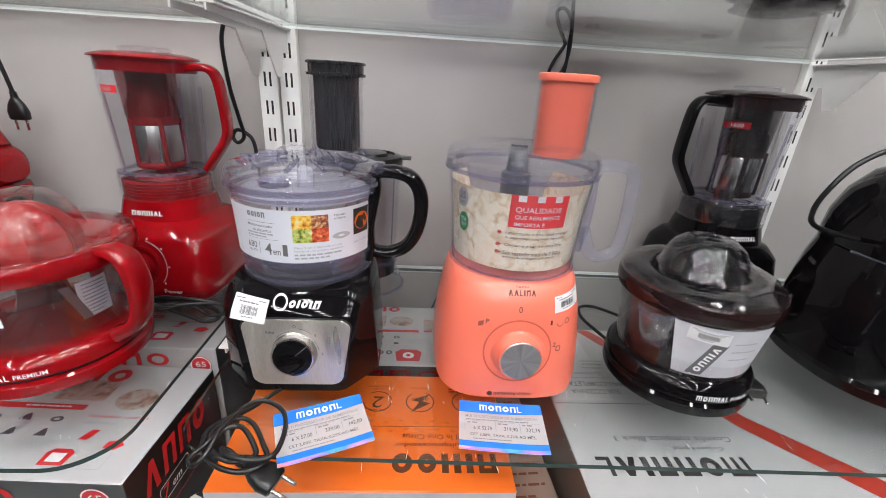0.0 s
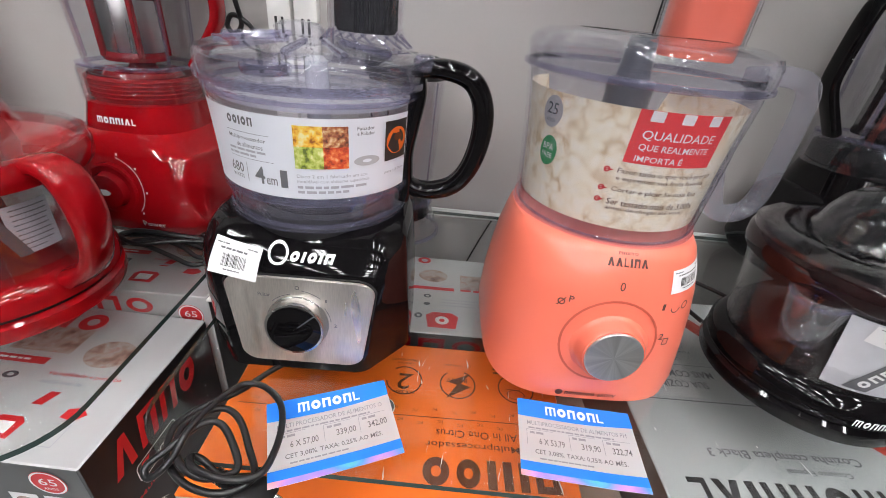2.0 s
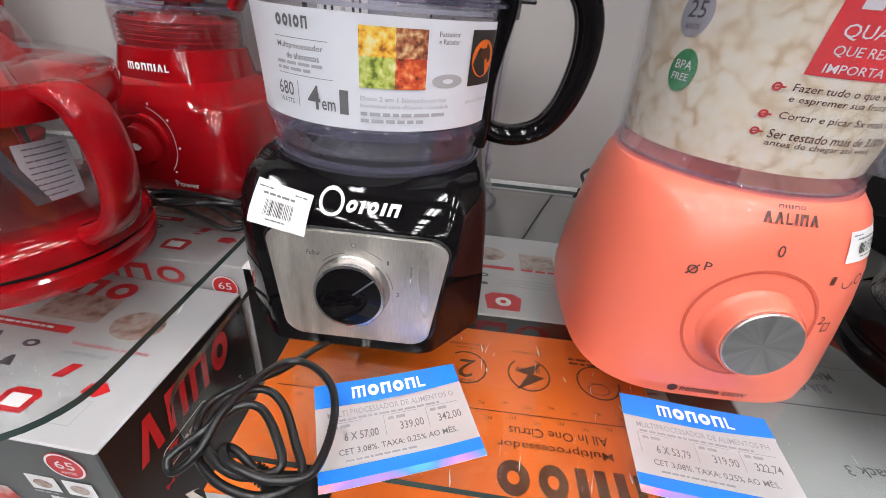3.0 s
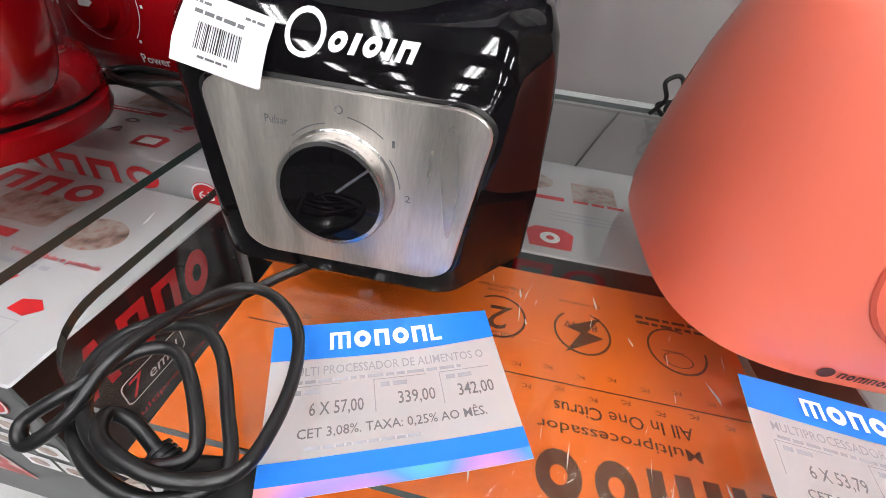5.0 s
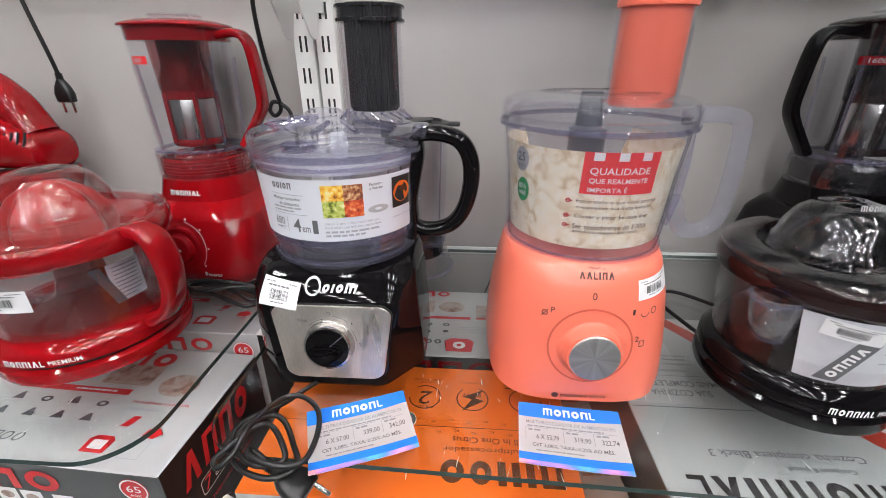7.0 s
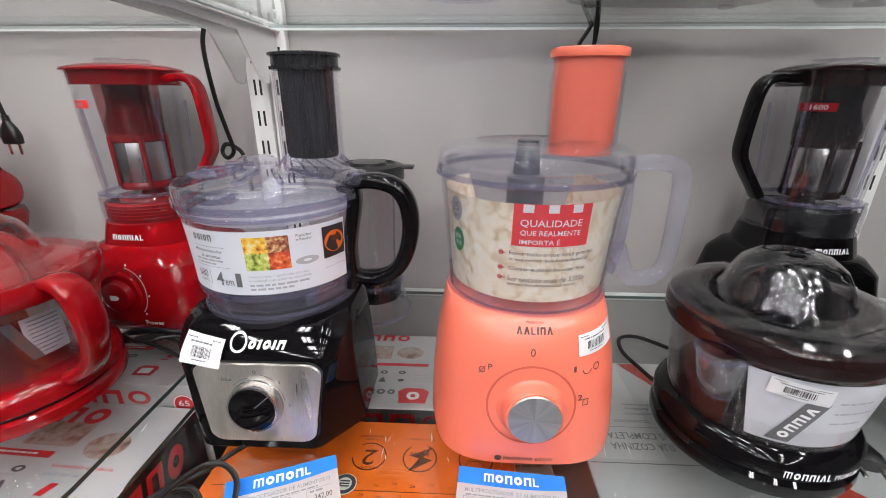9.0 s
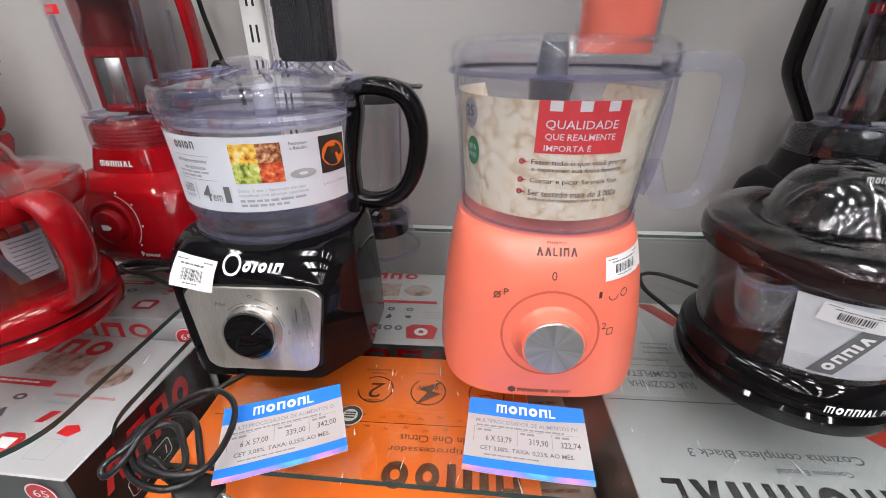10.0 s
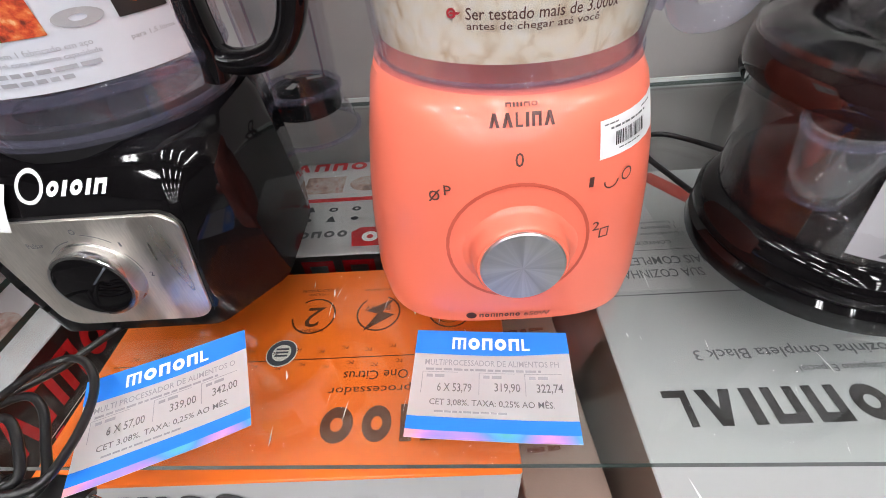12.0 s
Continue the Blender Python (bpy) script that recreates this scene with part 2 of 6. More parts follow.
FOODS = [
    ramp_material("yellow_pepper_print", [(0.32, (0.35, 0.10, 0.02)), (0.45, (0.85, 0.42, 0.04)), (0.56, (0.90, 0.62, 0.10)), (0.68, (0.85, 0.75, 0.40))], 210, "noise", 0.35, 5.0),
    ramp_material("grain_print", [(0.32, (0.08, 0.03, 0.02)), (0.45, (0.35, 0.10, 0.05)), (0.56, (0.55, 0.28, 0.12)), (0.68, (0.75, 0.60, 0.40))], 260, "noise", 0.35, 4.0),
    ramp_material("green_slice_print", [(0.32, (0.12, 0.16, 0.03)), (0.45, (0.42, 0.50, 0.08)), (0.56, (0.62, 0.66, 0.22)), (0.68, (0.80, 0.80, 0.50))], 210, "noise", 0.35, 5.0),
    ramp_material("tomato_print", [(0.32, (0.18, 0.03, 0.02)), (0.45, (0.65, 0.08, 0.03)), (0.56, (0.78, 0.20, 0.06)), (0.68, (0.85, 0.55, 0.30))], 210, "noise", 0.35, 5.0),
]
MEALS = ramp_material("meal_photo_print", [(0.25, (0.10, 0.06, 0.05)), (0.45, (0.38, 0.25, 0.20)), (0.58, (0.45, 0.40, 0.36)), (0.75, (0.40, 0.10, 0.07))], 70, "noise", 0.4)
RAINBOW = ramp_material("rainbow_print", [(0.3, (0.75, 0.35, 0.25)), (0.42, (0.8, 0.35, 0.45)), (0.52, (0.45, 0.25, 0.75)), (0.62, (0.1, 0.3, 0.8)), (0.72, (0.1, 0.5, 0.45))], 22, "noise", 0.45, 0.0)
TUBE = glowing("tube_glow", (1.0, 0.985, 1.0), TUBE_LIGHT)


# ---- shape helpers ----
def finish(bm, angle=38):
    bmesh.ops.recalc_face_normals(bm, faces=bm.faces[:])
    lim = radians(angle)
    for f in bm.faces:
        f.smooth = True
    for e in bm.edges:
        e.smooth = len(e.link_faces) == 2 and e.calc_face_angle(0) < lim


def part(name, bm, material, parent, label="", flat=False, m=None):
    """One mesh object under a thing or a part."""
    if m is not None:
        bmesh.ops.transform(bm, matrix=m, verts=bm.verts[:])
    if not flat:
        finish(bm)
    me = bpy.data.meshes.new(name)
    bm.to_mesh(me)
    bm.free()
    for mm in material if isinstance(material, (list, tuple)) else [material]:
        me.materials.append(mm)
    ob = new(name, me)
    if parent is not None:
        ob.parent = parent
    if label:
        ob["label"] = label
    return ob


def thing(name, label, category, x, y, z=G, turn=0.0, group="", kind="", size=1.0):
    ob = new(name)
    ob.empty_display_size = 0.05
    ob.matrix_basis = pose(x, y, z, 0, 0, turn) @ Matrix.Scale(size, 4)
    return tagged(ob, label, category, group, kind)


def ring(cx, cy, rx, ry, z, n=2.0, seg=48):
    pts = []
    for i in range(seg):
        a = 2 * math.pi * i / seg
        c, s = math.cos(a), math.sin(a)
        pts.append((cx + rx * math.copysign(abs(c) ** (2 / n), c), cy + ry * math.copysign(abs(s) ** (2 / n), s), z))
    return pts


def skin(rings, caps=(True, True), closed=False, bm=None):
    """Faces between rings of equal count."""
    bm = bm or bmesh.new()
    vs = [[bm.verts.new(p) for p in r] for r in rings]
    pairs = list(zip(vs, vs[1:])) + ([(vs[-1], vs[0])] if closed else [])
    for a, b in pairs:
        for i in range(len(a)):
            j = (i + 1) % len(a)
            bm.faces.new((a[i], a[j], b[j], b[i]))
    if not closed:
        if caps[0]:
            bm.faces.new(vs[0][::-1])
        if caps[1]:
            bm.faces.new(vs[-1])
    return bm


def loft(rows, seg=48, caps=(True, True), bm=None):
    """rows: z, cx, cy, rx, ry, exponent."""
    return skin([ring(cx, cy, rx, ry, z, n, seg) for z, cx, cy, rx, ry, n in rows], caps, bm=bm)


def turned(profile, seg=48, cx=0.0, cy=0.0, caps=(False, False), bm=None):
    """profile: (radius, z) turned round the upright axis at cx, cy."""
    return skin([ring(cx, cy, r, r, z, 2.0, seg) for r, z in profile], caps, bm=bm)


def shell(profile, t=0.002, seg=48, cx=0.0, cy=0.0, n=2.0, sy=1.0):
    """An open vessel's wall with thickness, from an outer profile (radius, z)."""
    out = [ring(cx, cy, r, r * sy, z, n, seg) for r, z in profile]
    inn = [ring(cx, cy, r - t, (r - t) * sy, z, n, seg) for r, z in reversed(profile)]
    return skin(out + inn, closed=True)


def block(x0, y0, z0, x1, y1, z1, bevel=0.0, seg=2):
    bm = bmesh.new()
    bmesh.ops.create_cube(bm, size=1.0)
    for v in bm.verts:
        v.co = Vector((x0 + (v.co.x + 0.5) * (x1 - x0), y0 + (v.co.y + 0.5) * (y1 - y0), z0 + (v.co.z + 0.5) * (z1 - z0)))
    if bevel:
        bmesh.ops.bevel(bm, geom=bm.edges[:], offset=bevel, segments=seg, affect="EDGES", profile=0.5)
    return bm


def spline(pts, k=8, closed=False):
    """Catmull-Rom through the points."""
    p = [Vector(q) for q in pts]
    n = len(p)
    out = []
    for i in range(n if closed else n - 1):
        if closed:
            a, b, c, d = p[(i - 1) % n], p[i], p[(i + 1) % n], p[(i + 2) % n]
        else:
            a, b, c, d = p[max(i - 1, 0)], p[i], p[i + 1], p[min(i + 2, n - 1)]
        for j in range(k):
            t = j / k
            out.append(0.5 * (2 * b + (c - a) * t + (2 * a - 5 * b + 4 * c - d) * t * t + (3 * b - a - 3 * c + d) * t ** 3))
    if not closed:
        out.append(p[-1])
    return out


def sweep(pts, rx, ry=None, k=8, seg=10, closed=False, n=2.0, up=(0, 0, 1), bm=None, radii=None):
    """A tube of oval section along a smooth line."""
    ry = ry or rx
    line = spline(pts, k, closed)
    rings = []
    count = len(line)
    side = None
    for i, q in enumerate(line):
        if closed:
            tan = (line[(i + 1) % count] - line[i - 1]).normalized()
        else:
            tan = (line[min(i + 1, count - 1)] - line[max(i - 1, 0)]).normalized()
        if side is None:
            side = tan.cross(Vector(up))
            if side.length < 0.05:
                side = tan.cross(Vector((1, 0, 0)))
        side = (side - tan * side.dot(tan)).normalized()
        top = side.cross(tan)
        s = 1.0
        if radii:
            f = i / (count - 1) * (len(radii) - 1)
            j = min(int(f), len(radii) - 2)
            s = radii[j] * (1 - f + j) + radii[j + 1] * (f - j)
        rr = []
        for h in range(seg):
            a = 2 * math.pi * h / seg
            c, sn = math.cos(a), math.sin(a)
            rr.append(q + side * (s * rx * math.copysign(abs(c) ** (2 / n), c)) + top * (s * ry * math.copysign(abs(sn) ** (2 / n), sn)))
        rings.append(rr)
    return skin(rings, closed=closed, bm=bm)


def rounded_rect(x0, y0, x1, y1, r, seg=6):
    pts = []
    for cx, cy, a0 in ((x1 - r, y0 + r, -90), (x1 - r, y1 - r, 0), (x0 + r, y1 - r, 90), (x0 + r, y0 + r, 180)):
        for i in range(seg + 1):
            a = radians(a0 + 90 * i / seg)
            pts.append((cx + r * math.cos(a), cy + r * math.sin(a)))
    return pts


# ---- print on surfaces: u to the right, v up, put on the surface by a function of u and v ----
def flat_top(ox, oy, z, turn=0.0):
    c, s = math.cos(radians(turn)), math.sin(radians(turn))
    return lambda u, v, h: (ox + u * c - v * s, oy + u * s + v * c, z + h)


def flat_front(ox, y, oz):
    return lambda u, v, h: (ox + u, y - h, oz + v)


def flat_right(x, oy, oz):
    return lambda u, v, h: (x + h, oy + u, oz + v)


def round_front(cx, cy, radius, oz, turn=0.0):
    """radius: function of z."""
    def f(u, v, h):
        z = oz + v
        r = radius(z) + h
        a = -math.pi / 2 + u / radius(z) + radians(turn)
        return (cx + r * math.cos(a), cy + r * math.sin(a), z)
    return f


def loft_front(rows, ox, oz):
    """On the front of a loft of superellipses."""
    def f(u, v, h):
        z, x = oz + v, ox + u
        for a, b in zip(rows, rows[1:]):
            if a[0] <= z <= b[0]:
                t = (z - a[0]) / max(1e-9, b[0] - a[0])
                cx, cy, rx, ry, n = [p + (q - p) * t for p, q in zip(a[1:], b[1:])]
                k = max(0.0, 1 - abs((x - cx) / rx) ** n) ** (1 / n)
                return (x, cy - ry * k - h, z)
        return (x, 0, z)
    return f


def lettering(parent, mat, f, items, h=0.0008, name="lettering"):
    """Each word or number as a part of its own: (text, u, v, w, height)."""
    for body, u, v, w, hh in items:
        part(name, words(bmesh.new(), f, body, u, v, w, hh, h=h), mat, parent, flat=True)


def patch(bm, f, u0, v0, u1, v1, nu=1, nv=1, h=0.0006, lean=0.0):
    """A rectangle of print."""
    g = [[bm.verts.new(f(u0 + (u1 - u0) * i / nu + lean * (v1 - v0) * j / nv, v0 + (v1 - v0) * j / nv, h)) for i in range(nu + 1)] for j in range(nv + 1)]
    for j in range(nv):
        for i in range(nu):
            bm.faces.new((g[j][i], g[j][i + 1], g[j + 1][i + 1], g[j + 1][i]))
    return bm


def disc(bm, f, u, v, r, r_in=0.0, seg=28, h=0.0006, ry=None, a0=0.0, a1=360.0):
    ry = ry or r
    full = abs(a1 - a0) >= 360
    cnt = seg if full else seg + 1
    ang = [radians(a0 + (a1 - a0) * i / seg) for i in range(cnt)]
    o = [bm.verts.new(f(u + r * math.cos(a), v + ry * math.sin(a), h)) for a in ang]
    if r_in:
        q = r_in / r
        i_ = [bm.verts.new(f(u + r_in * math.cos(a), v + ry * q * math.sin(a), h)) for a in ang]
        for k in range(cnt if full else cnt - 1):
            j = (k + 1) % cnt
            bm.faces.new((o[k], o[j], i_[j], i_[k]))
    else:
        bm.faces.new(o)
    return bm


def poly(bm, f, pts, h=0.0006):
    bm.faces.new([bm.verts.new(f(u, v, h)) for u, v in pts])
    return bm


def words(bm, f, body, u, v, w, height, h=0.0008, flip=False, lean=0.0):
    """Lettering in the built-in font, fitted into a box w x height whose middle is u, v."""
    cu = bpy.data.curves.new("words", "FONT")
    cu.body = body
    cu.resolution_u = 2
    cu.offset = 0.005
    ob = bpy.data.objects.new("words", cu)
    me = ob.to_mesh()
    co = [q.co.copy() for q in me.vertices]
    faces = [tuple(p.vertices) for p in me.polygons]
    ob.to_mesh_clear()
    bpy.data.objects.remove(ob)
    bpy.data.curves.remove(cu)
    x0, x1 = min(c.x for c in co), max(c.x for c in co)
    y0, y1 = min(c.y for c in co), max(c.y for c in co)
    sg = -1 if flip else 1
    vs = []
    for c in co:
        a = ((c.x - x0) / (x1 - x0) - 0.5) * w
        b = ((c.y - y0) / (y1 - y0) - 0.5) * height
        vs.append(bm.verts.new(f(u + sg * (a + lean * b), v + sg * b, h)))
    for q in faces:
        if len(set(q)) > 2:
            try:
                bm.faces.new([vs[i] for i in q])
            except ValueError:
                pass
    return bm


def mark_row(bm, f, u, v, w, height, shapes, h=0.0008, flip=False, gap=0.26, lean=0.0, weight=0.62, only=None):
    """A maker's mark as a row of plain shapes: rings, bars and leaning bars."""
    wid = {"o": 1.0, "i": 0.34, "n": 0.9, "l": 0.7, "w": 1.0, "m": 1.2, "c": 0.9}
    total = sum(wid[s] for s in shapes) + gap * (len(shapes) - 1)
    sg = -1 if flip else 1

    def F(a, b, hh):
        return f(u + sg * (a + lean * b), v + sg * b, hh)
    x = -w / 2
    k = w / total
    b0, b1 = -height / 2, height / 2
    for number, s in enumerate(shapes):
        x1 = x + wid[s] * k
        if only is not None and number != only:
            x = x1 + gap * k
            continue
        mid, half = (x + x1) / 2, (x1 - x) / 2
        st = min(half, height * 0.5) * weight
        if s in "oc":
            disc(bm, F, mid, 0, half, half - st, 18, h, ry=height / 2)
        elif s == "w":
            poly(bm, F, [(x, b0), (x + st, b0), (mid, b1 - st * 1.6), (x1 - st, b0), (x1, b0), (mid + st * 0.5, b1), (mid - st * 0.5, b1)], h)
        elif s == "l":
            patch(bm, F, x, b0, x + st, b1, h=h)
            patch(bm, F, x + st, b0, x1, b0 + st, h=h)
        else:
            if s == "i":
                patch(bm, F, x, b0, x1, b1, h=h)
            elif s == "n":
                poly(bm, F, [(x, b0), (x + st, b0), (x + st, b1 - st), (x1 - st, b1 - st), (x1 - st, b0), (x1, b0), (x1, b1), (x, b1)], h)
            else:
                st *= 0.62
                poly(bm, F, [(x, b0), (x + st, b0), (x + st, b1 - st), (mid - st / 2, b1 - st), (mid - st / 2, b0), (mid + st / 2, b0), (mid + st / 2, b1 - st), (x1 - st, b1 - st), (x1 - st, b0), (x1, b0), (x1, b1), (x, b1)], h)
        x = x1 + gap * k
    return bm


def mark_parts(parent, mat, f, u, v, w, height, shapes, name="mark_shape", label="", **more):
    """A large maker's mark, each plain shape a part of its own."""
    for i in range(len(shapes)):
        part(name, mark_row(bmesh.new(), f, u, v, w, height, shapes, only=i, **more), mat, parent, label, flat=True)


def bars(bm, f, u0, v0, u1, rows, step, height, seed=1, h=0.0007, flip=False):
    """Unreadable small print as broken bars."""
    rnd = random.Random(seed)
    for r in range(rows):
        u = u0
        v = v0 - r * step
        stop = u1 - (u1 - u0) * rnd.random() * (0.35 if r == rows - 1 else 0.08)
        while u < stop - height:
            w = min(stop - u, height * rnd.uniform(1.5, 5))
            patch(bm, f, u, v - height / 2, u + w, v + height / 2, h=h)
            u += w + height * 0.7
    return bm


def barcode_sticker(parent, f, w, hgt, seed=3, name="price_sticker", label="white bar-coded price sticker", nu=6):
    """A stuck-on paper label with a bar code."""
    bm = bmesh.new()
    patch(bm, f, -w / 2, -hgt / 2, w / 2, hgt / 2, nu, 3, h=0.0009)
    st = part(name, bm, PAPER, parent, label)
    rnd = random.Random(seed)
    bm = bmesh.new()
    u = -w * 0.26
    while u < w * 0.24:
        t = w * rnd.choice((0.008, 0.012, 0.02))
        patch(bm, f, u, -hgt * 0.22, u + t, hgt * 0.14, h=0.0013)
        u += t + w * rnd.choice((0.009, 0.014, 0.02))
    part("bar_code", bm, BLACK_INK, st, flat=True)
    bm = bars(bmesh.new(), f, -w * 0.44, hgt * 0.38, -w * 0.16, 1, 1, hgt * 0.035, seed, h=0.0013)
    bars(bm, f, w * 0.2, hgt * 0.38, w * 0.46, 1, 1, hgt * 0.035, seed + 1, h=0.0013)
    bars(bm, f, -w * 0.34, hgt * 0.26, w * 0.36, 1, 1, hgt * 0.05, seed + 2, h=0.0013)
    bars(bm, f, -w * 0.2, -hgt * 0.32, w * 0.2, 1, 1, hgt * 0.035, seed + 3, h=0.0013)
    part("sticker_print", bm, GREY_INK, st, flat=True)
    return st


def cord_thing(name, label, pts, r=0.0032, k=8, closed=False):
    ob = part(name, sweep(pts, r, k=k, seg=10, closed=closed), RUBBER, None)
    return tagged(ob, label, "power cord")


def plug_parts(parent, m, pins=0.019):
    """A two-pin plug: its cord enters at the origin and the pins point along +x."""
    rows = [(0.0, 0.0048, 0.0048, 2), (0.010, 0.0050, 0.0050, 2), (0.013, 0.0075, 0.006, 2.4), (0.022, 0.013, 0.0075, 3), (0.034, 0.0165, 0.0085, 3.4), (0.046, 0.0155, 0.0085, 3.4), (0.048, 0.0135, 0.007, 3.4)]
    bm = skin([[(x, y, z) for y, z, _ in ring(0, 0, a, b, 0, n, 24)] for x, a, b, n in rows])
    for i in range(4):
        x = 0.0005 + i * 0.0026
        skin([[(xx, y, z) for y, z, _ in ring(0, 0, 0.0058, 0.0058, 0, 2, 16)] for xx in (x, x + 0.0013)], bm=bm)
    body = part("plug_body", bm, RUBBER, parent, "moulded black two-pin plug", m=m)
    for s in (-1, 1):
        bm = skin([[(x, y + s * 0.0092, z) for y, z, _ in ring(0, 0, r, r, 0, 2, 12)] for x, r in ((0.047, 0.0023), (0.047 + pins - 0.001, 0.0023), (0.047 + pins, 0.0015))])
        part("pin", bm, CHROME, body, "bright metal pin", m=m)
    return body


# ---- the shop round the display ----
RX0, RX1, RY0, ROOF = -3.2, 4.2, -9.0, 3.3


def structure(name, bm, mats, label, category):
    return tagged(part(name, bm, mats, None), label, category, kind="structure")


structure("floor", block(RX0 - 0.2, RY0 - 0.2, -0.15, RX1 + 0.2, WALL_Y + 0.2, 0.0), FLOORM, "dim grey polished tile floor of the shop", "floor")
structure("ceiling", block(RX0 - 0.2, RY0 - 0.2, ROOF, RX1 + 0.2, WALL_Y + 0.2, ROOF + 0.12), CEIL, "plain white shop ceiling with rows of tube lights", "ceiling")
structure("wall_north", block(RX0 - 0.2, WALL_Y, 0.0, RX1 + 0.2, WALL_Y + 0.15, ROOF), WALL, "grey-white painted wall behind the display shelves", "wall")
structure("wall_south", block(RX0 - 0.2, RY0 - 0.15, 0.0, RX1 + 0.2, RY0, ROOF), FAR_WALL, "plain dim grey wall across the shop", "wall")
structure("wall_west", block(RX0 - 0.15, RY0, 0.0, RX0, WALL_Y, ROOF), FAR_WALL, "plain dim grey side wall of the shop", "wall")
structure("wall_east", block(RX1, RY0, 0.0, RX1 + 0.15, WALL_Y, ROOF), FAR_WALL, "plain dim grey side wall of the shop", "wall")


def ceiling_light(x, y):
    t = thing("ceiling_light", "white twin-tube ceiling light, switched on", "ceiling light", x, y, ROOF, group="rows of ceiling lights")
    part("housing", block(-0.07, -0.32, -0.05, 0.07, 0.32, 0.0, 0.006), UPRIGHT, t)
    for s in (-1, 1):
        bm = skin([[(s * 0.035 + a, yy, -0.062 + b) for a, b, _ in ring(0, 0, 0.014, 0.014, 0, 2, 10)] for yy in (-0.3, 0.3)])
        part("tube", bm, TUBE, t, "glowing white tube")
    return t


first_light = ceiling_light(-1.5, -0.35)
for iy in range(7):
    for ix in range(5):
        if ix or iy:
            copy_thing(first_light, pose(-1.5 + 0.8 * ix, -0.35 - 1.2 * iy, ROOF))


# ---- uprights, brackets and shelves ----
def upright(x, w=0.034):
    t = thing("slotted_upright", "white slotted metal upright fixed to the wall", "shelf upright", x, WALL_Y, 0.0, group="shelf uprights")
    bm = block(-w / 2, -0.018, 0.0, w / 2, -0.0005, 2.2, 0.0015)
    part("channel", bm, UPRIGHT, t)
    bm = bmesh.new()
    patch(bm, lambda u, v, h: (u, -0.018 - h, v), -0.0019, -0.0125, 0.0019, 0.0125, h=0.0004)
    one = part("slot", bm, SLOT, t, "dark upright slot", flat=True)
    one.location = (-0.0048, 0, 1.025)
    for i in range(42):
        for s in (-1, 1):
            z = 0.07 + 0.05 * i + 0.005
            if 0.9 < z < 1.65 and not (s < 0 and abs(z - 1.025) < 0.001):
                o = new("slot", one.data)
                o.parent = t
                o.location = (s * 0.0048, 0, z)
    return t


for ux in (-0.302, -0.263, 0.745):
    upright(ux)


def bracket(x, z, depth=0.30):
    """A tapered sheet-metal arm that hooks into an upright."""
    t = thing("shelf_bracket", "white tapered sheet-metal shelf bracket", "bracket", x, WALL_Y - 0.018, z, group="shelf brackets")
    prof = [(0.0, -0.006), (-depth, -0.006), (-depth, -0.014), (-0.125, -0.018), (-0.070, -0.082), (-0.045, -0.086), (-0.028, -0.045), (0.0, -0.045)]
    bm = skin([[(xx, y, zz) for y, zz in prof] for xx in (-0.0012, 0.0012)])
    part("arm", bm, UPRIGHT, t)
    part("flange", block(-0.010, -depth, -0.0065, 0.010, 0.0, -0.0045), UPRIGHT, t)
    return t


for bx in (-0.302, -0.263, 0.745):
    bracket(bx, G - 0.002)
    bracket(bx, 1.465)


def glass_shelf(name_label, x0, x1, y0, z, r0, r1, thick=0.006, back=0.5, lip=0.010, skew=0.0):
    """A glass board with rounded front corners and ground edges."""
    t = thing("glass_shelf", name_label, "glass shelf", 0, 0, z, group="glass shelves")
    out = []
    seg = 10
    for cx, cy, a0, r in ((x1 - r1, y0 + skew + r1, -90, r1), (x1 - 0.003, back - 0.003, 0, 0.003), (x0 + 0.003, back - 0.003, 90, 0.003), (x0 + r0, y0 + r0, 180, r0)):
        for i in range(seg + 1):
            a = radians(a0 + 90 * i / seg)
            out.append((cx + r * math.cos(a), cy + r * math.sin(a)))
    bm = bmesh.new()
    lo = [bm.verts.new((x, y, -thick)) for x, y in out]
    hi = [bm.verts.new((x, y, 0)) for x, y in out]
    bm.faces.new(hi)
    bm.faces.new(lo[::-1])
    pane = part("pane", bm, GLASS, t, flat=True)
    pane.visible_shadow = False
    bm = bmesh.new()
    lo = [bm.verts.new((x, y, -thick)) for x, y in out]
    hi = [bm.verts.new((x, y, 0)) for x, y in out]
    for i in range(len(out)):
        j = (i + 1) % len(out)
        bm.faces.new((lo[i], lo[j], hi[j], hi[i]))
    part("ground_edge", bm, GLASS_EDGE, t, "dark green glass edge")
    # light in the back edge is painted: a pale strip taller than the glass
    part("lit_back_strip", block(x0, back + 0.0005, -thick - lip * 0.3, x1, back + 0.0035, lip * 0.55), GLASS_BACK, t, "pale greenish strip painted as the lit back edge")
    return t


glass_shelf("clear glass shelf over the red-lettered cartons", -1.45, -0.334, -0.019, G, 0.03, 0.062)
glass_shelf("clear glass shelf with a rounded front corner", -0.283, 0.725, 0.001, G, 0.058, 0.03, skew=-0.026)
glass_shelf("clear glass upper shelf seen from below", -1.45, -0.298, -0.03, 1.471, 0.03, 0.03, lip=0.012)
glass_shelf("clear glass upper shelf seen from below", -0.268, 0.725, -0.03, 1.471, 0.03, 0.03, lip=0.012)
glass_shelf("clear glass shelf of the next bay", 0.765, 1.6, -0.02, G, 0.03, 0.03)

tagged(part("lower_shelf", block(-1.45, -0.12, 0.625, 1.6, 0.50, 0.65, 0.003), LOWSHELF, None), "grey metal lower shelf that carries the cartons", "shelf", kind="structure")


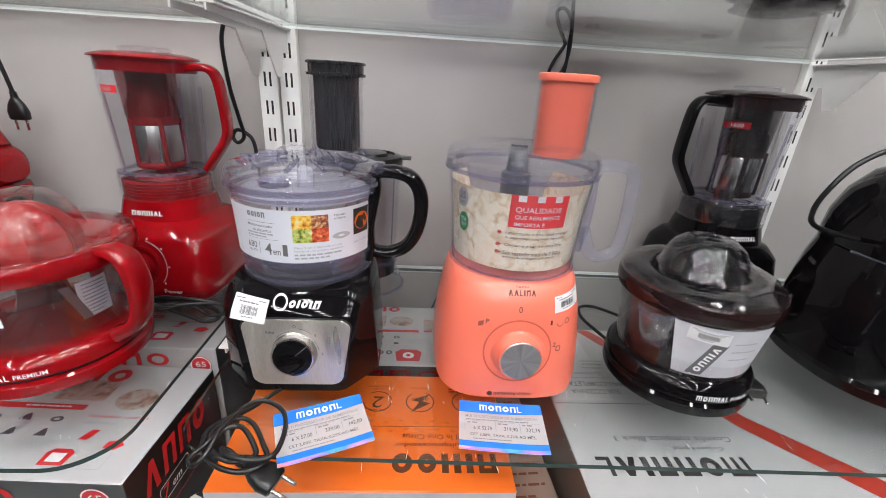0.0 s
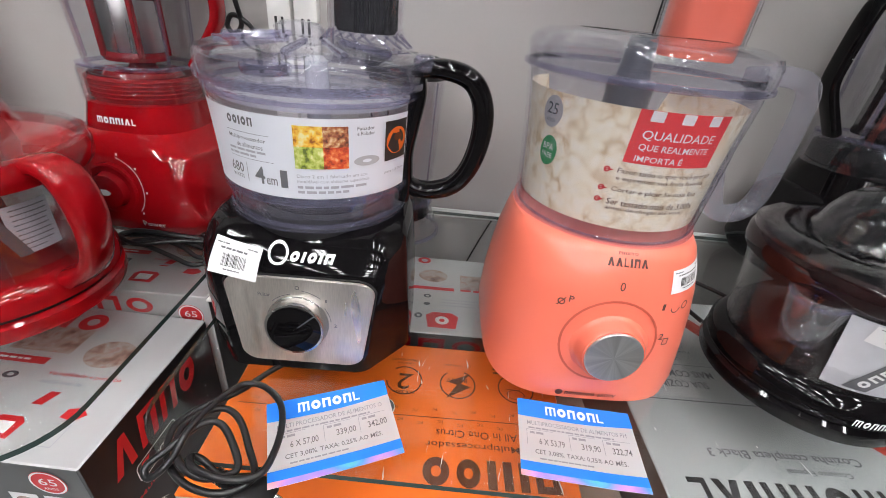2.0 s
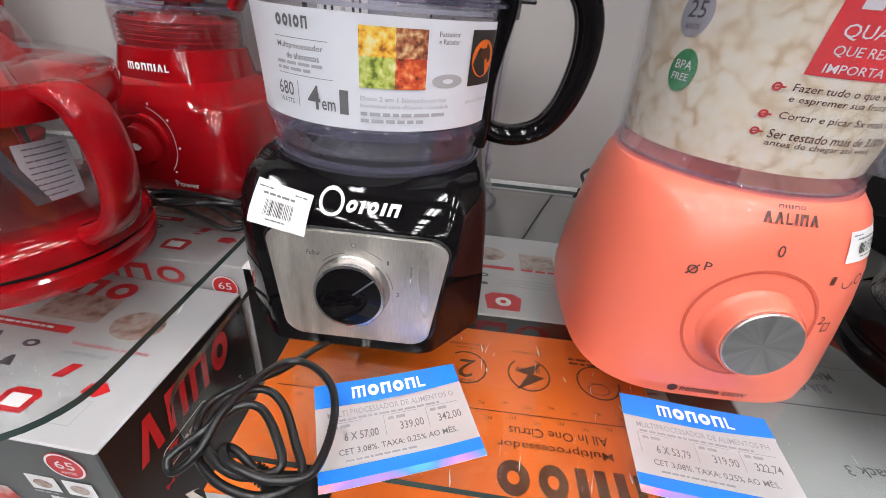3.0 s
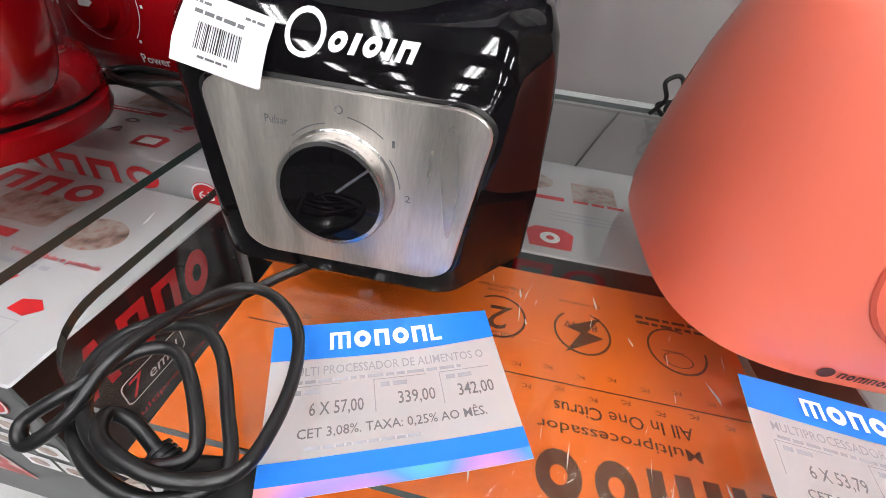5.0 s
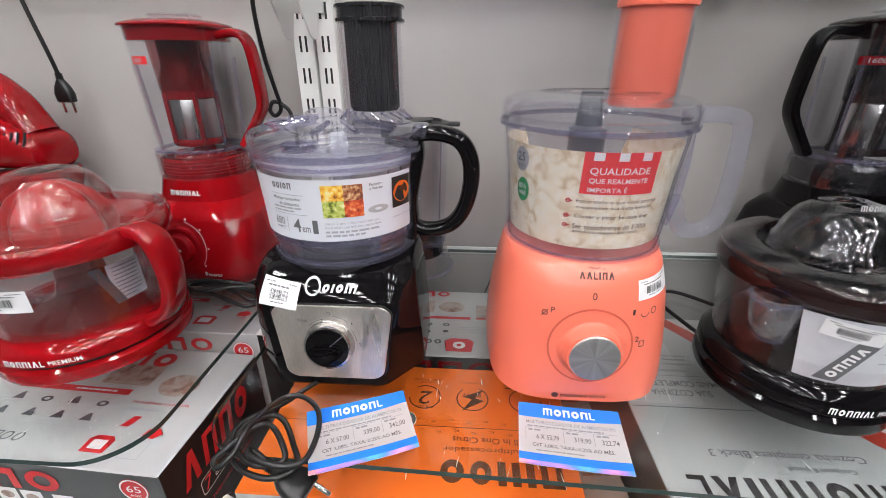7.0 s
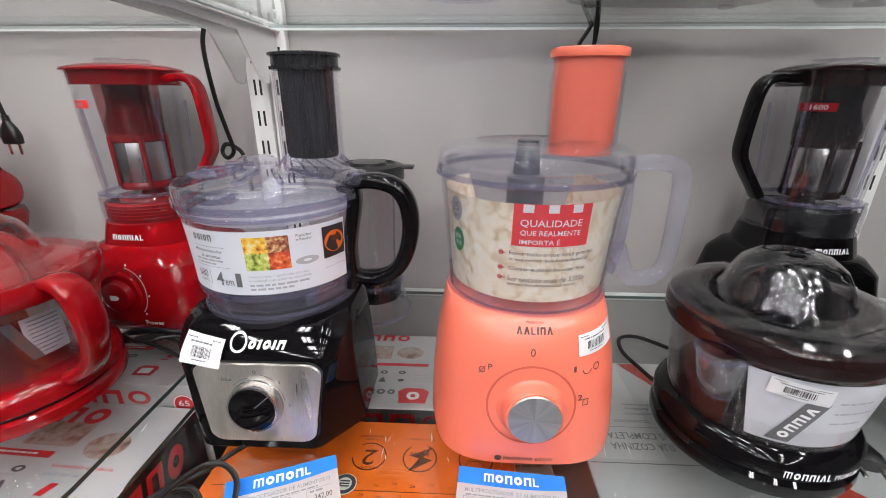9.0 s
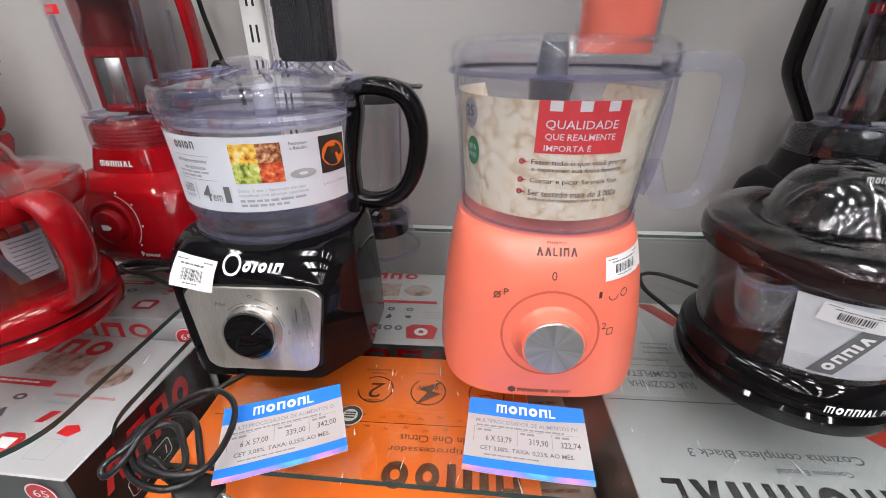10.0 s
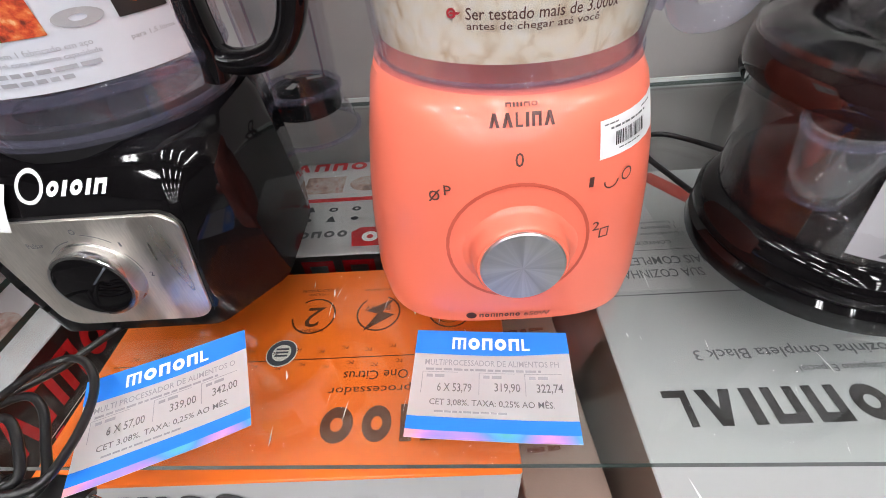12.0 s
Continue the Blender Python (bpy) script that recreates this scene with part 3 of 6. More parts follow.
# ---- cartons under the glass ----
def carton(name, label, x, y, z0, z1, w, d, mats, turn=0.0, face_mats=None):
    """A closed box whose front right top corner is at x, y; each face can have its own print colour."""
    t = thing(name, label, "box", x, y, z0, turn, group="appliance cartons")
    H = z1 - z0
    bm = block(-w, 0, 0, 0, d, H, 0.0016, 1)
    finish(bm)
    for f in bm.faces:
        n = f.normal
        if n.z > 0.7:
            f.material_index = 0
        elif n.y < -0.7:
            f.material_index = 1
        elif abs(n.x) > 0.7:
            f.material_index = 2
        else:
            f.material_index = 0
    body = part("box_body", bm, mats, t, flat=True)
    return t, H


def food_icons(t, f, seed, cols, rows, u0, v0, du, dv, mat=None):
    rnd = random.Random(seed)
    bm = bmesh.new()
    for j in range(rows):
        for i in range(cols):
            u, v = u0 + du * i, v0 - dv * j
            k = rnd.choice("adb")
            if k == "a":
                disc(bm, f, u, v, du * 0.17, ry=dv * 0.16, seg=14)
            elif k == "b":
                poly(bm, f, [(u - du * 0.20, v - dv * 0.24), (u + du * 0.20, v - dv * 0.24), (u + du * 0.04, v + dv * 0.26), (u - du * 0.05, v + dv * 0.24)])
            else:
                disc(bm, f, u, v - dv * 0.1, du * 0.2, du * 0.09, 14, ry=dv * 0.2)
    part("small_pictures", bm, mat or GREY_DARK, t, flat=True)


def red_mark(t, f, u, v, w, hgt, mat, shapes="wnno", flip=False, lean=0.0):
    mark_parts(t, mat, f, u, v, w, hgt, shapes, flip=flip, lean=lean, weight=0.62)


def white_top_print(t, f, w, d, seed):
    """Print of a white carton top, seen from the front: photos, red rule, icons and small print."""
    k = d - 0.225
    part("photo", patch(bmesh.new(), f, -0.200, 0.137 + k, -0.122, 0.182 + k), MEALS, t, "printed photo of chopped vegetables", flat=True)
    part("photo", disc(bmesh.new(), f, -0.076, 0.144 + k, 0.030, ry=0.023), MEALS, t, "round printed photo of a dish", flat=True)
    part("red_rule", patch(bmesh.new(), f, -0.315, 0.117 + k, -0.137, 0.128 + k), RED_INK, t, flat=True)
    part("rule_print", bars(bmesh.new(), f, -0.225, 0.1225 + k, -0.150, 1, 1, 0.003, seed + 2, h=0.0011), WHITE_INK, t, flat=True)
    bm = bmesh.new()
    for uu in (-0.315, -0.138):
        patch(bm, f, uu, 0.056 + k, uu + 0.001, 0.117 + k)
    patch(bm, f, -0.315, 0.056 + k, -0.137, 0.057 + k)
    part("thin_frame", bm, PALE_INK, t, flat=True)
    food_icons(t, f, seed, 4, 2, -0.292, 0.101 + k, 0.044, 0.027)
    bm = bmesh.new()
    for i in range(4):
        for j in range(2):
            bars(bm, f, -0.306 + 0.044 * i, 0.089 + k - 0.027 * j, -0.280 + 0.044 * i, 1, 1, 0.0016, seed + i)
    part("small_print", bm, PALE_INK, t, flat=True)
    part("lettering", words(bmesh.new(), f, "Versatilidade e potência", -0.078, 0.106 + k, 0.088, 0.0072), RED_INK, t, "red printed words", flat=True)
    part("small_print", bars(bmesh.new(), f, -0.120, 0.094 + k, -0.052, 1, 1, 0.0045, seed + 1), PALE_INK, t, flat=True)
    bm = poly(bmesh.new(), f, [(-0.124, 0.022), (-0.092, 0.022), (-0.090, 0.042), (-0.097, 0.048), (-0.119, 0.048), (-0.126, 0.042)])
    part("picture_mark", bm, RED_INK, t, "red printed jug picture", flat=True)
    bm = patch(bmesh.new(), f, -0.118, 0.027, -0.098, 0.041, h=0.0011)
    part("picture_mark", bm, WHITE_INK, t, flat=True)
    part("picture_mark", patch(bmesh.new(), f, -0.104, 0.064, -0.092, 0.082, lean=0.4), RED_INK, t, flat=True)
    bm = poly(bmesh.new(), f, [(-0.062, 0.052), (-0.045, 0.049), (-0.036, 0.058), (-0.046, 0.066), (-0.060, 0.063)])
    part("picture_mark", bm, RED_INK, t, "red printed lid picture", flat=True)
    bm = bmesh.new()
    for u0, v0, u1, v1 in ((-0.070, 0.018, -0.069, 0.045), (-0.043, 0.018, -0.042, 0.045), (-0.070, 0.018, -0.042, 0.019), (-0.070, 0.044, -0.042, 0.045)):
        patch(bm, f, u0, v0, u1, v1)
    part("thin_frame", bm, PALE_INK, t, "grey line drawing of a jug", flat=True)
    mark_parts(t, GREY_INK, f, -0.262, 0.034, 0.095, 0.014, "niicnoc", lean=0.2, weight=0.3)


def badge(t, f, u, v, r=0.017):
    bm = disc(bmesh.new(), f, u, v, r)
    part("badge", bm, RED_INK, t, "round dark red anniversary badge", flat=True)
    bm = disc(bmesh.new(), f, u, v, r * 0.97, r * 0.86, h=0.001)
    words(bm, f, "65", u, v + r * 0.1, r * 1.0, r * 0.62, h=0.001)
    words(bm, f, "ANOS", u, v - r * 0.5, r * 0.8, r * 0.22, h=0.001)
    part("badge_print", bm, WHITE_INK, t, flat=True)


W1, D1 = 0.46, 0.225
a1, H1 = carton("appliance_box", "white-topped appliance carton with dark grey front and black side", -0.370, 0.039, 0.65, 0.905, W1, D1, [CARTON_W, CARTON_D, CARTON_K], -2.5)
white_top_print(a1, flat_top(0, 0, H1), W1, D1, 5)
red_mark(a1, flat_top(0, 0, H1), -0.20, D1 - 0.03, 0.16, 0.032, RED_INK)
ff = flat_front(0, 0, 0)
red_mark(a1, ff, -0.245, H1 - 0.030, 0.21, 0.036, RED_INK)
badge(a1, ff, -0.038, H1 - 0.028, 0.019)
rnd = random.Random(4)
for i, (u, v) in enumerate([(-0.075, 0.065), (-0.038, 0.065), (-0.062, 0.098), (-0.025, 0.098), (-0.05, 0.131), (-0.015, 0.131), (-0.225, 0.062), (-0.19, 0.064), (-0.145, 0.066)]):
    tile = part("picture_tile", patch(bmesh.new(), ff, u - 0.015, H1 - v - 0.012, u + 0.015, H1 - v + 0.012), WHITE_INK, a1, "white printed picture tile", flat=True)
    part("tile_picture", disc(bmesh.new(), ff, u, H1 - v, 0.0095, ry=0.007, seg=14, h=0.0011), MEALS, tile, flat=True)
bm = bmesh.new()
for i, (u, v) in enumerate([(-0.075, 0.065), (-0.062, 0.098), (-0.225, 0.062), (-0.19, 0.064), (-0.145, 0.066)]):
    bars(bm, ff, u - 0.015, H1 - v - 0.016, u + 0.02, 1, 1, 0.0022, i)
part("small_print", bm, PALE_INK, a1, flat=True)
bm = bmesh.new()
patch(bm, ff, -0.26, H1 - 0.17, -0.155, H1 - 0.085, lean=-0.2)
patch(bm, ff, -0.145, H1 - 0.19, -0.085, H1 - 0.085, lean=-0.35)
part("photo", bm, ramp_material("appliance_photo_print", [(0.3, (0.10, 0.02, 0.02)), (0.45, (0.55, 0.05, 0.04)), (0.55, (0.62, 0.60, 0.58)), (0.75, (0.5, 0.48, 0.46))], 22, "noise", 0.4), a1, "printed photo of a red blender", flat=True)
fr = flat_right(0, 0, 0)
red_mark(a1, fr, 0.105, H1 - 0.042, 0.15, 0.050, RED_INK, lean=0.15)
part("lettering", words(bmesh.new(), fr, "Multiprocessador", 0.105, H1 - 0.125, 0.13, 0.009), RED_INK, a1, flat=True)
box = rounded_rect(0.050, H1 - 0.106, 0.122, H1 - 0.078, 0.006)
bm = bmesh.new()
inner_box = [(0.086 + (u - 0.086) * 0.965, H1 - 0.092 + (v - H1 + 0.092) * 0.91) for u, v in box]
va = [bm.verts.new(fr(u, v, 0.0008)) for u, v in box]
vb = [bm.verts.new(fr(u, v, 0.0008)) for u, v in inner_box]
for i in range(len(va)):
    j = (i + 1) % len(va)
    bm.faces.new((va[i], va[j], vb[j], vb[i]))
part("thin_frame", bm, WHITE_INK, a1, "white printed outline", flat=True)
part("lettering", words(bmesh.new(), fr, "7", 0.064, H1 - 0.092, 0.014, 0.021, lean=0.2), RED_BRIGHT, a1, flat=True)
part("lettering", words(bmesh.new(), fr, "em 1", 0.096, H1 - 0.094, 0.036, 0.013, lean=0.2), WHITE_INK, a1, flat=True)

a2, H2 = carton("appliance_box", "white-topped appliance carton with a red-lettered front edge", -0.356, 0.272, 0.65, 0.940, 0.46, 0.2, [CARTON_W, CARTON_G, CARTON_K], 0.0)
white_top_print(a2, flat_top(0, 0, H2), 0.46, 0.2, 6)
red_mark(a2, ff, -0.165, H2 - 0.024, 0.17, 0.026, RED_INK)
badge(a2, ff, -0.028, H2 - 0.034, 0.018)

a3, H3 = carton("appliance_box", "white-topped appliance carton with a black front", 0.125, 0.250, 0.65, 0.930, 0.40, 0.2, [CARTON_W, CARTON_K, CARTON_K], 0.0)
f3 = flat_top(0, 0, H3)
red_mark(a3, f3, -0.224, 0.188, 0.106, 0.020, RED_INK)
bm = bmesh.new()
patch(bm, f3, -0.252, 0.122, -0.197, 0.162)
disc(bm, f3, -0.165, 0.142, 0.024, ry=0.018)
patch(bm, f3, -0.12, 0.108, -0.07, 0.150)
part("photo", bm, MEALS, a3, "printed photos of dishes", flat=True)
bm = patch(bmesh.new(), f3, -0.285, 0.102, -0.130, 0.110)
poly(bm, f3, [(-0.168, 0.012), (-0.128, 0.012), (-0.124, 0.038), (-0.134, 0.046), (-0.162, 0.046), (-0.172, 0.038)])
bars(bm, f3, -0.12, 0.106, -0.05, 1, 1, 0.005, 3)
part("red_rule", bm, RED_INK, a3, flat=True)
bm = disc(bmesh.new(), f3, -0.148, 0.028, 0.010, 0.004, ry=0.009, h=0.0011)
part("picture_mark", bm, WHITE_INK, a3, flat=True)
food_icons(a3, f3, 9, 4, 2, -0.262, 0.087, 0.03, 0.022)
mark_parts(a3, GREY_INK, f3, -0.222, 0.036, 0.09, 0.012, "niicnoc")
bm = bars(bmesh.new(), f3, -0.15, 0.078, -0.06, 3, 0.007, 0.003, 5)
part("small_print", bm, PALE_INK, a3, flat=True)
red_mark(a3, ff, -0.185, H3 - 0.022, 0.19, 0.026, RED_DARK)

# orange-topped carton
o1, HO = carton("appliance_box", "orange-topped white carton standing under the glass", 0.119, 0.010, 0.65, 0.930, 0.375, 0.213, [ORANGE, CARTON_W, ORANGE], 0.0)
fo = flat_top(0, 0, HO)
mark_parts(o1, BROWN_INK, fo, -0.0875, 0.0405, 0.137, 0.030, "niiico", flip=True)
bm = words(bmesh.new(), fo, "Multiprocessador", -0.105, 0.0705, 0.100, 0.0095, flip=True)
words(bm, fo, "All In One Citrus", -0.100, 0.0835, 0.088, 0.009, flip=True)
part("print", bm, BROWN_INK, o1, flat=True)
bm = bmesh.new()
for u in (-0.185, -0.120, -0.049):
    disc(bm, fo, u, 0.152, 0.0220, 0.0202, 22, a0=20 + 900 * abs(u), a1=320 + 900 * abs(u))
words(bm, fo, "2", -0.185, 0.150, 0.017, 0.024, flip=True, lean=0.2)
poly(bm, fo, [(-0.104, 0.170), (-0.133, 0.155), (-0.121, 0.151), (-0.134, 0.130), (-0.104, 0.149), (-0.116, 0.153)])
words(bm, fo, "800W", -0.121, 0.1575, 0.026, 0.007, flip=True, h=0.0012)
words(bm, fo, "PULSAR", -0.184, 0.134, 0.024, 0.0035, flip=True)
words(bm, fo, "DE POTÊNCIA", -0.120, 0.182, 0.034, 0.0035, flip=True)
words(bm, fo, "2 VELOCIDADES", -0.185, 0.185, 0.038, 0.0035, flip=True)
words(bm, fo, "+ PULSAR", -0.185, 0.1795, 0.022, 0.003, flip=True)
bars(bm, fo, -0.075, 0.181, -0.02, 2, 0.006, 0.003, 7)
disc(bm, fo, -0.05, 0.143, 0.011, 0.010, 18, ry=0.007)
patch(bm, fo, -0.06, 0.150, -0.044, 0.1508)
for i in range(16):
    for j, v in enumerate((0.110, 0.094)):
        words(bm, fo, "FC", -0.345 + 0.022 * i + 0.007 * j, v + 0.003 * (i % 2), 0.006, 0.0035, flip=True)
part("print", bm, BROWN_INK, o1, "dark icons and small print", flat=True)
bm = disc(bmesh.new(), fo, -0.206, 0.110, 0.0145)
part("seal", bm, surface("pale_seal_print", (0.66, 0.66, 0.60), 0.4), o1, "round pale certification seal", flat=True)
bm = disc(bmesh.new(), fo, -0.206, 0.110, 0.0135, 0.0088, h=0.001)
for q in (-1, 0, 1):
    patch(bm, fo, -0.212, 0.1095 + q * 0.0035, -0.200, 0.1115 + q * 0.0035, h=0.001)
part("seal_print", bm, GREY_DARK, o1, flat=True)
mark_parts(o1, BLACK_INK, ff, -0.278, HO - 0.036, 0.125, 0.030, "niiico")
bm = words(bmesh.new(), ff, "Multiprocessador", -0.285, HO - 0.068, 0.085, 0.0095)
words(bm, ff, "All In One Citrus", -0.285, HO - 0.082, 0.082, 0.009)
part("print", bm, BLACK_INK, o1, flat=True)
part("photo", patch(bmesh.new(), ff, -0.046, HO - 0.085, -0.028, HO - 0.030), SILVER_INK, o1, "grey printed picture of a jar", flat=True)
part("tape_seam", patch(bmesh.new(), fo, -0.362, 0.1018, -0.003, 0.1028, h=0.0004), BROWN_INK, o1, flat=True)

# silver-grey carton with a red stripe
m1, HM = carton("appliance_box", "silver-grey carton with a diagonal red stripe and black lettering", 0.81, -0.085, 0.65, 0.917, 0.594, 0.485, [CARTON_G, CARTON_G, CARTON_B], 0.0)
fm = lambda u, v, h: (u - 0.81, v + 0.085, HM + h)
bm = poly(bmesh.new(), fm, [(0.325, 0.395), (0.353, 0.395), (0.525, 0.150), (0.675, 0.0), (0.715, -0.07), (0.67, -0.07), (0.632, -0.015), (0.497, 0.132)])
part("stripe", bm, surface("brick_red_print", (0.34, 0.035, 0.022), 0.35, var=0.1, scale=20), m1, "diagonal red stripe", flat=True)
mark_parts(m1, BLACK_INK, fm, 0.352, 0.0585, 0.217, 0.031, "monniwl", flip=True)
bm = words(bmesh.new(), fm, "Cozinha completa Black 3", 0.376, 0.108, 0.180, 0.014, flip=True)
words(bm, fm, "Conjunto Especial", 0.405, 0.090, 0.075, 0.0085, flip=True)
words(bm, fm, "SUA COZINHA", 0.298, 0.207, 0.085, 0.012, flip=True)
words(bm, fm, "MAIS COMPLETA", 0.306, 0.226, 0.10, 0.012, flip=True)
words(bm, fm, "CONTEÚDO", 0.300, 0.254, 0.05, 0.007, flip=True)
words(bm, fm, "1 Liquidificador", 0.320, 0.270, 0.05, 0.006, flip=True)
words(bm, fm, "1 Batedeira", 0.320, 0.280, 0.04, 0.006, flip=True)
words(bm, fm, "1 Espremedor", 0.320, 0.290, 0.045, 0.006, flip=True)
part("print", bm, GREY_INK, m1, flat=True)
bm = patch(bmesh.new(), fm, 0.220, 0.178, 0.43, 0.1795)
patch(bm, fm, 0.25, 0.2425, 0.40, 0.2432)
part("rule", bm, GREY_INK, m1, flat=True)
part("lid_panel", patch(bmesh.new(), fm, 0.219, 0.185, 0.32, 0.39, h=0.0004), CARTON_W, m1, "paler printed panel", flat=True)
fl = lambda u, v, h: (-0.592 - h, u, v)
bm = bars(bmesh.new(), fl, 0.02, HM - 0.03, 0.3, 7, 0.016, 0.005, 31)
part("small_print", bm, GREY_INK, m1, flat=True)

def crease_glints(t, f, u0, v0, u1, v1, count, seed):
    """Pale slivers painted as light caught on creases in the carton's plastic wrapping."""
    rnd = random.Random(seed)
    bm = bmesh.new()
    for i in range(count):
        u, v = rnd.uniform(u0, u1), rnd.uniform(v0, v1)
        l, w = rnd.uniform(0.006, 0.028), rnd.uniform(0.0004, 0.0012)
        k = rnd.uniform(-0.35, 0.35)
        poly(bm, f, [(u, v), (u + w, v + l * 0.3), (u + w * 0.6 + k * l, v + l), (u - w * 0.3 + k * l * 0.5, v + l * 0.5)], h=0.0016)
    tagged(part("wrap_glints", bm, WHITE_INK, t, "painted pale glints along creases in the wrapping", flat=True), kind="stuff")


crease_glints(o1, fo, -0.20, 0.02, -0.01, 0.19, 26, 2)
crease_glints(m1, fm, 0.22, -0.02, 0.56, 0.22, 24, 3)
crease_glints(a1, flat_top(0, 0, H1), -0.40, 0.01, -0.02, 0.2, 14, 4)
b1, HB = carton("brown_box", "low brown carton standing between two taller ones", 0.196, 0.0, 0.65, 0.870, 0.07, 0.30, [CARTON_B, CARTON_B, CARTON_B], 4.0)
bm = bars(bmesh.new(), flat_top(0, 0, HB), -0.06, 0.25, -0.01, 12, 0.018, 0.004, 12)
part("small_print", bm, BROWN_INK, b1, flat=True)

# torn flap on the orange carton's corner
bm = bmesh.new()
rnd = random.Random(9)
edge = [(-0.260 - 0.012 * abs(math.sin(i * 1.9)) - 0.010 * rnd.random(), 0.010 + 0.002 * rnd.random(), 0.925 - 0.0075 * i) for i in range(11)]
va = [bm.verts.new(e) for e in edge]
vb = [bm.verts.new((-0.2565, 0.0095, e[2] - 0.004)) for e in edge]
vc = [bm.verts.new((e[0] + 0.002, e[1] + 0.005, e[2] - 0.003)) for e in edge]
for i in range(10):
    bm.faces.new((va[i], va[i + 1], vb[i + 1], vb[i]))
    bm.faces.new((va[i], vc[i], vc[i + 1], va[i + 1]))
tagged(part("torn_flap", bm, TORN, None), "torn pale cardboard flap on the carton corner", "cardboard flap")


# ---- coral food processor ----
def coral_processor():
    t = thing("food_processor", "coral food processor with clear bowl and printed paper insert", "food processor", 0.118, 0.198, size=1.045)
    rows = [(0.0, 0, -0.002, 0.090, 0.095, 3.5), (0.004, 0, -0.002, 0.0955, 0.1005, 3.5), (0.022, 0, -0.001, 0.0985, 0.103, 3.3), (0.06, 0, 0, 0.0975, 0.103, 3.0), (0.09, 0, 0, 0.0945, 0.101, 2.9), (0.115, 0, 0, 0.091, 0.098, 2.8), (0.135, 0, 0, 0.0875, 0.0925, 2.6), (0.148, 0, 0, 0.0855, 0.087, 2.4), (0.155, 0, 0.002, 0.083, 0.083, 2.2), (0.157, 0, 0.003, 0.078, 0.078, 2.0)]
    body = part("motor_base", loft(rows, 72), CORAL, t)
    f = loft_front(rows, 0, 0)
    # groove round the dial: its shade painted as a flat, darker coral ring
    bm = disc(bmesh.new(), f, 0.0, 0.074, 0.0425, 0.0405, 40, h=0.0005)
    part("dial_groove_shade", bm, surface("coral_shadow_line", (0.62, 0.10, 0.06), 0.4), body, flat=True)
    # dial: a raised coral collar and an aluminium cap
    kc = Vector((0.001, -0.094, 0.070))
    m = Matrix.Translation(kc) @ pose(0, 0, 0, 86, 0, 0)
    bm = turned([(0.040, -0.012), (0.0395, 0.002), (0.036, 0.006), (0.031, 0.008), (0.0285, 0.011), (0.0275, 0.020), (0.026, 0.022), (0.0001, 0.022)], 48)
    collar = part("dial", bm, CORAL, t, "coral rotary dial", m=m)
    bm = turned([(0.0246, 0.0215), (0.0246, 0.0235), (0.0238, 0.0242), (0.0001, 0.0242)], 40)
    cap = part("dial_cap", bm, SPUN, collar, "spun aluminium cap")
    cap.matrix_basis = m
    ink = surface("brown_grey_ink", (0.10, 0.035, 0.03), 0.5)
    lettering(body, ink, f, [("0", -0.001, 0.1285, 0.0045, 0.0075), ("P", -0.0395, 0.1125, 0.004, 0.0058), ("1", 0.0385, 0.1125, 0.0026, 0.0058), ("2", 0.0455, 0.083, 0.0042, 0.0062), ("650W", 0.0165, 0.0115, 0.0175, 0.0048)], 0.0007, "dial_number")
    bm = disc(bmesh.new(), f, -0.047, 0.1085, 0.0030, 0.0020, 14)
    patch(bm, f, -0.0505, 0.1045, -0.0495, 0.1125, lean=0.75)
    part("dial_icon", bm, ink, body, flat=True)
    part("dial_icon", disc(bmesh.new(), f, 0.0505, 0.1105, 0.0045, 0.0037, 12, a0=180, a1=360), ink, body, flat=True)
    part("dial_icon", disc(bmesh.new(), f, 0.060, 0.1115, 0.0033, 0.0025, 14, ry=0.0038), ink, body, flat=True)
    bm = bmesh.new()
    for a, b, c, d in ((0.0485, 0.0735, 0.0493, 0.0805), (0.0535, 0.0735, 0.0543, 0.0805), (0.0485, 0.0735, 0.0543, 0.0743), (0.0485, 0.0797, 0.0543, 0.0805)):
        patch(bm, f, a, b, c, d)
    part("dial_icon", bm, ink, body, flat=True)
    mark_parts(body, ink, f, -0.009, 0.0115, 0.028, 0.0042, "nonincno")
    part("round_mark", disc(bmesh.new(), f, -0.0285, 0.0115, 0.0036), ink, body, flat=True)
    mark_parts(body, ink, f, 0.0, 0.1472, 0.033, 0.0062, "wwlinw")
    mark_parts(body, ink, f, 0.0, 0.1533, 0.016, 0.0018, "niiino")
    barcode_sticker(body, lambda u, v, h: f(0.060 + u * 0.99 - v * 0.06, 0.1335 + v + u * 0.05, h), 0.038, 0.0185, 5)
    # bowl
    prof = [(0.079, 0.150), (0.0825, 0.153), (0.0835, 0.165), (0.086, 0.20), (0.0885, 0.235), (0.0920, 0.265), (0.0937, 0.288)]
    bowl = part("bowl", shell(prof, 0.0025, 64, 0.002, 0.006), CLEARV, t, "clear violet-tinted plastic bowl")
    part("bowl_foot_ring", shell([(0.0815, 0.1495), (0.0845, 0.1505), (0.0850, 0.158), (0.0842, 0.160)], 0.004, 64, 0.002, 0.006), CLEARE, bowl, "violet-tinted foot ring")
    part("bowl_floor", turned([(0.082, 0.1585), (0.040, 0.160), (0.015, 0.166), (0.0001, 0.168)], 48, 0.002, 0.006), CLEARE, bowl)
    def rad(z):
        for (ra, za), (rb, zb) in zip(prof, prof[1:]):
            if za <= z <= zb:
                return ra + (rb - ra) * (z - za) / (zb - za) - 0.0045
        return prof[-1][0] - 0.0045
    fi = round_front(0.002, 0.006, rad, 0.0)
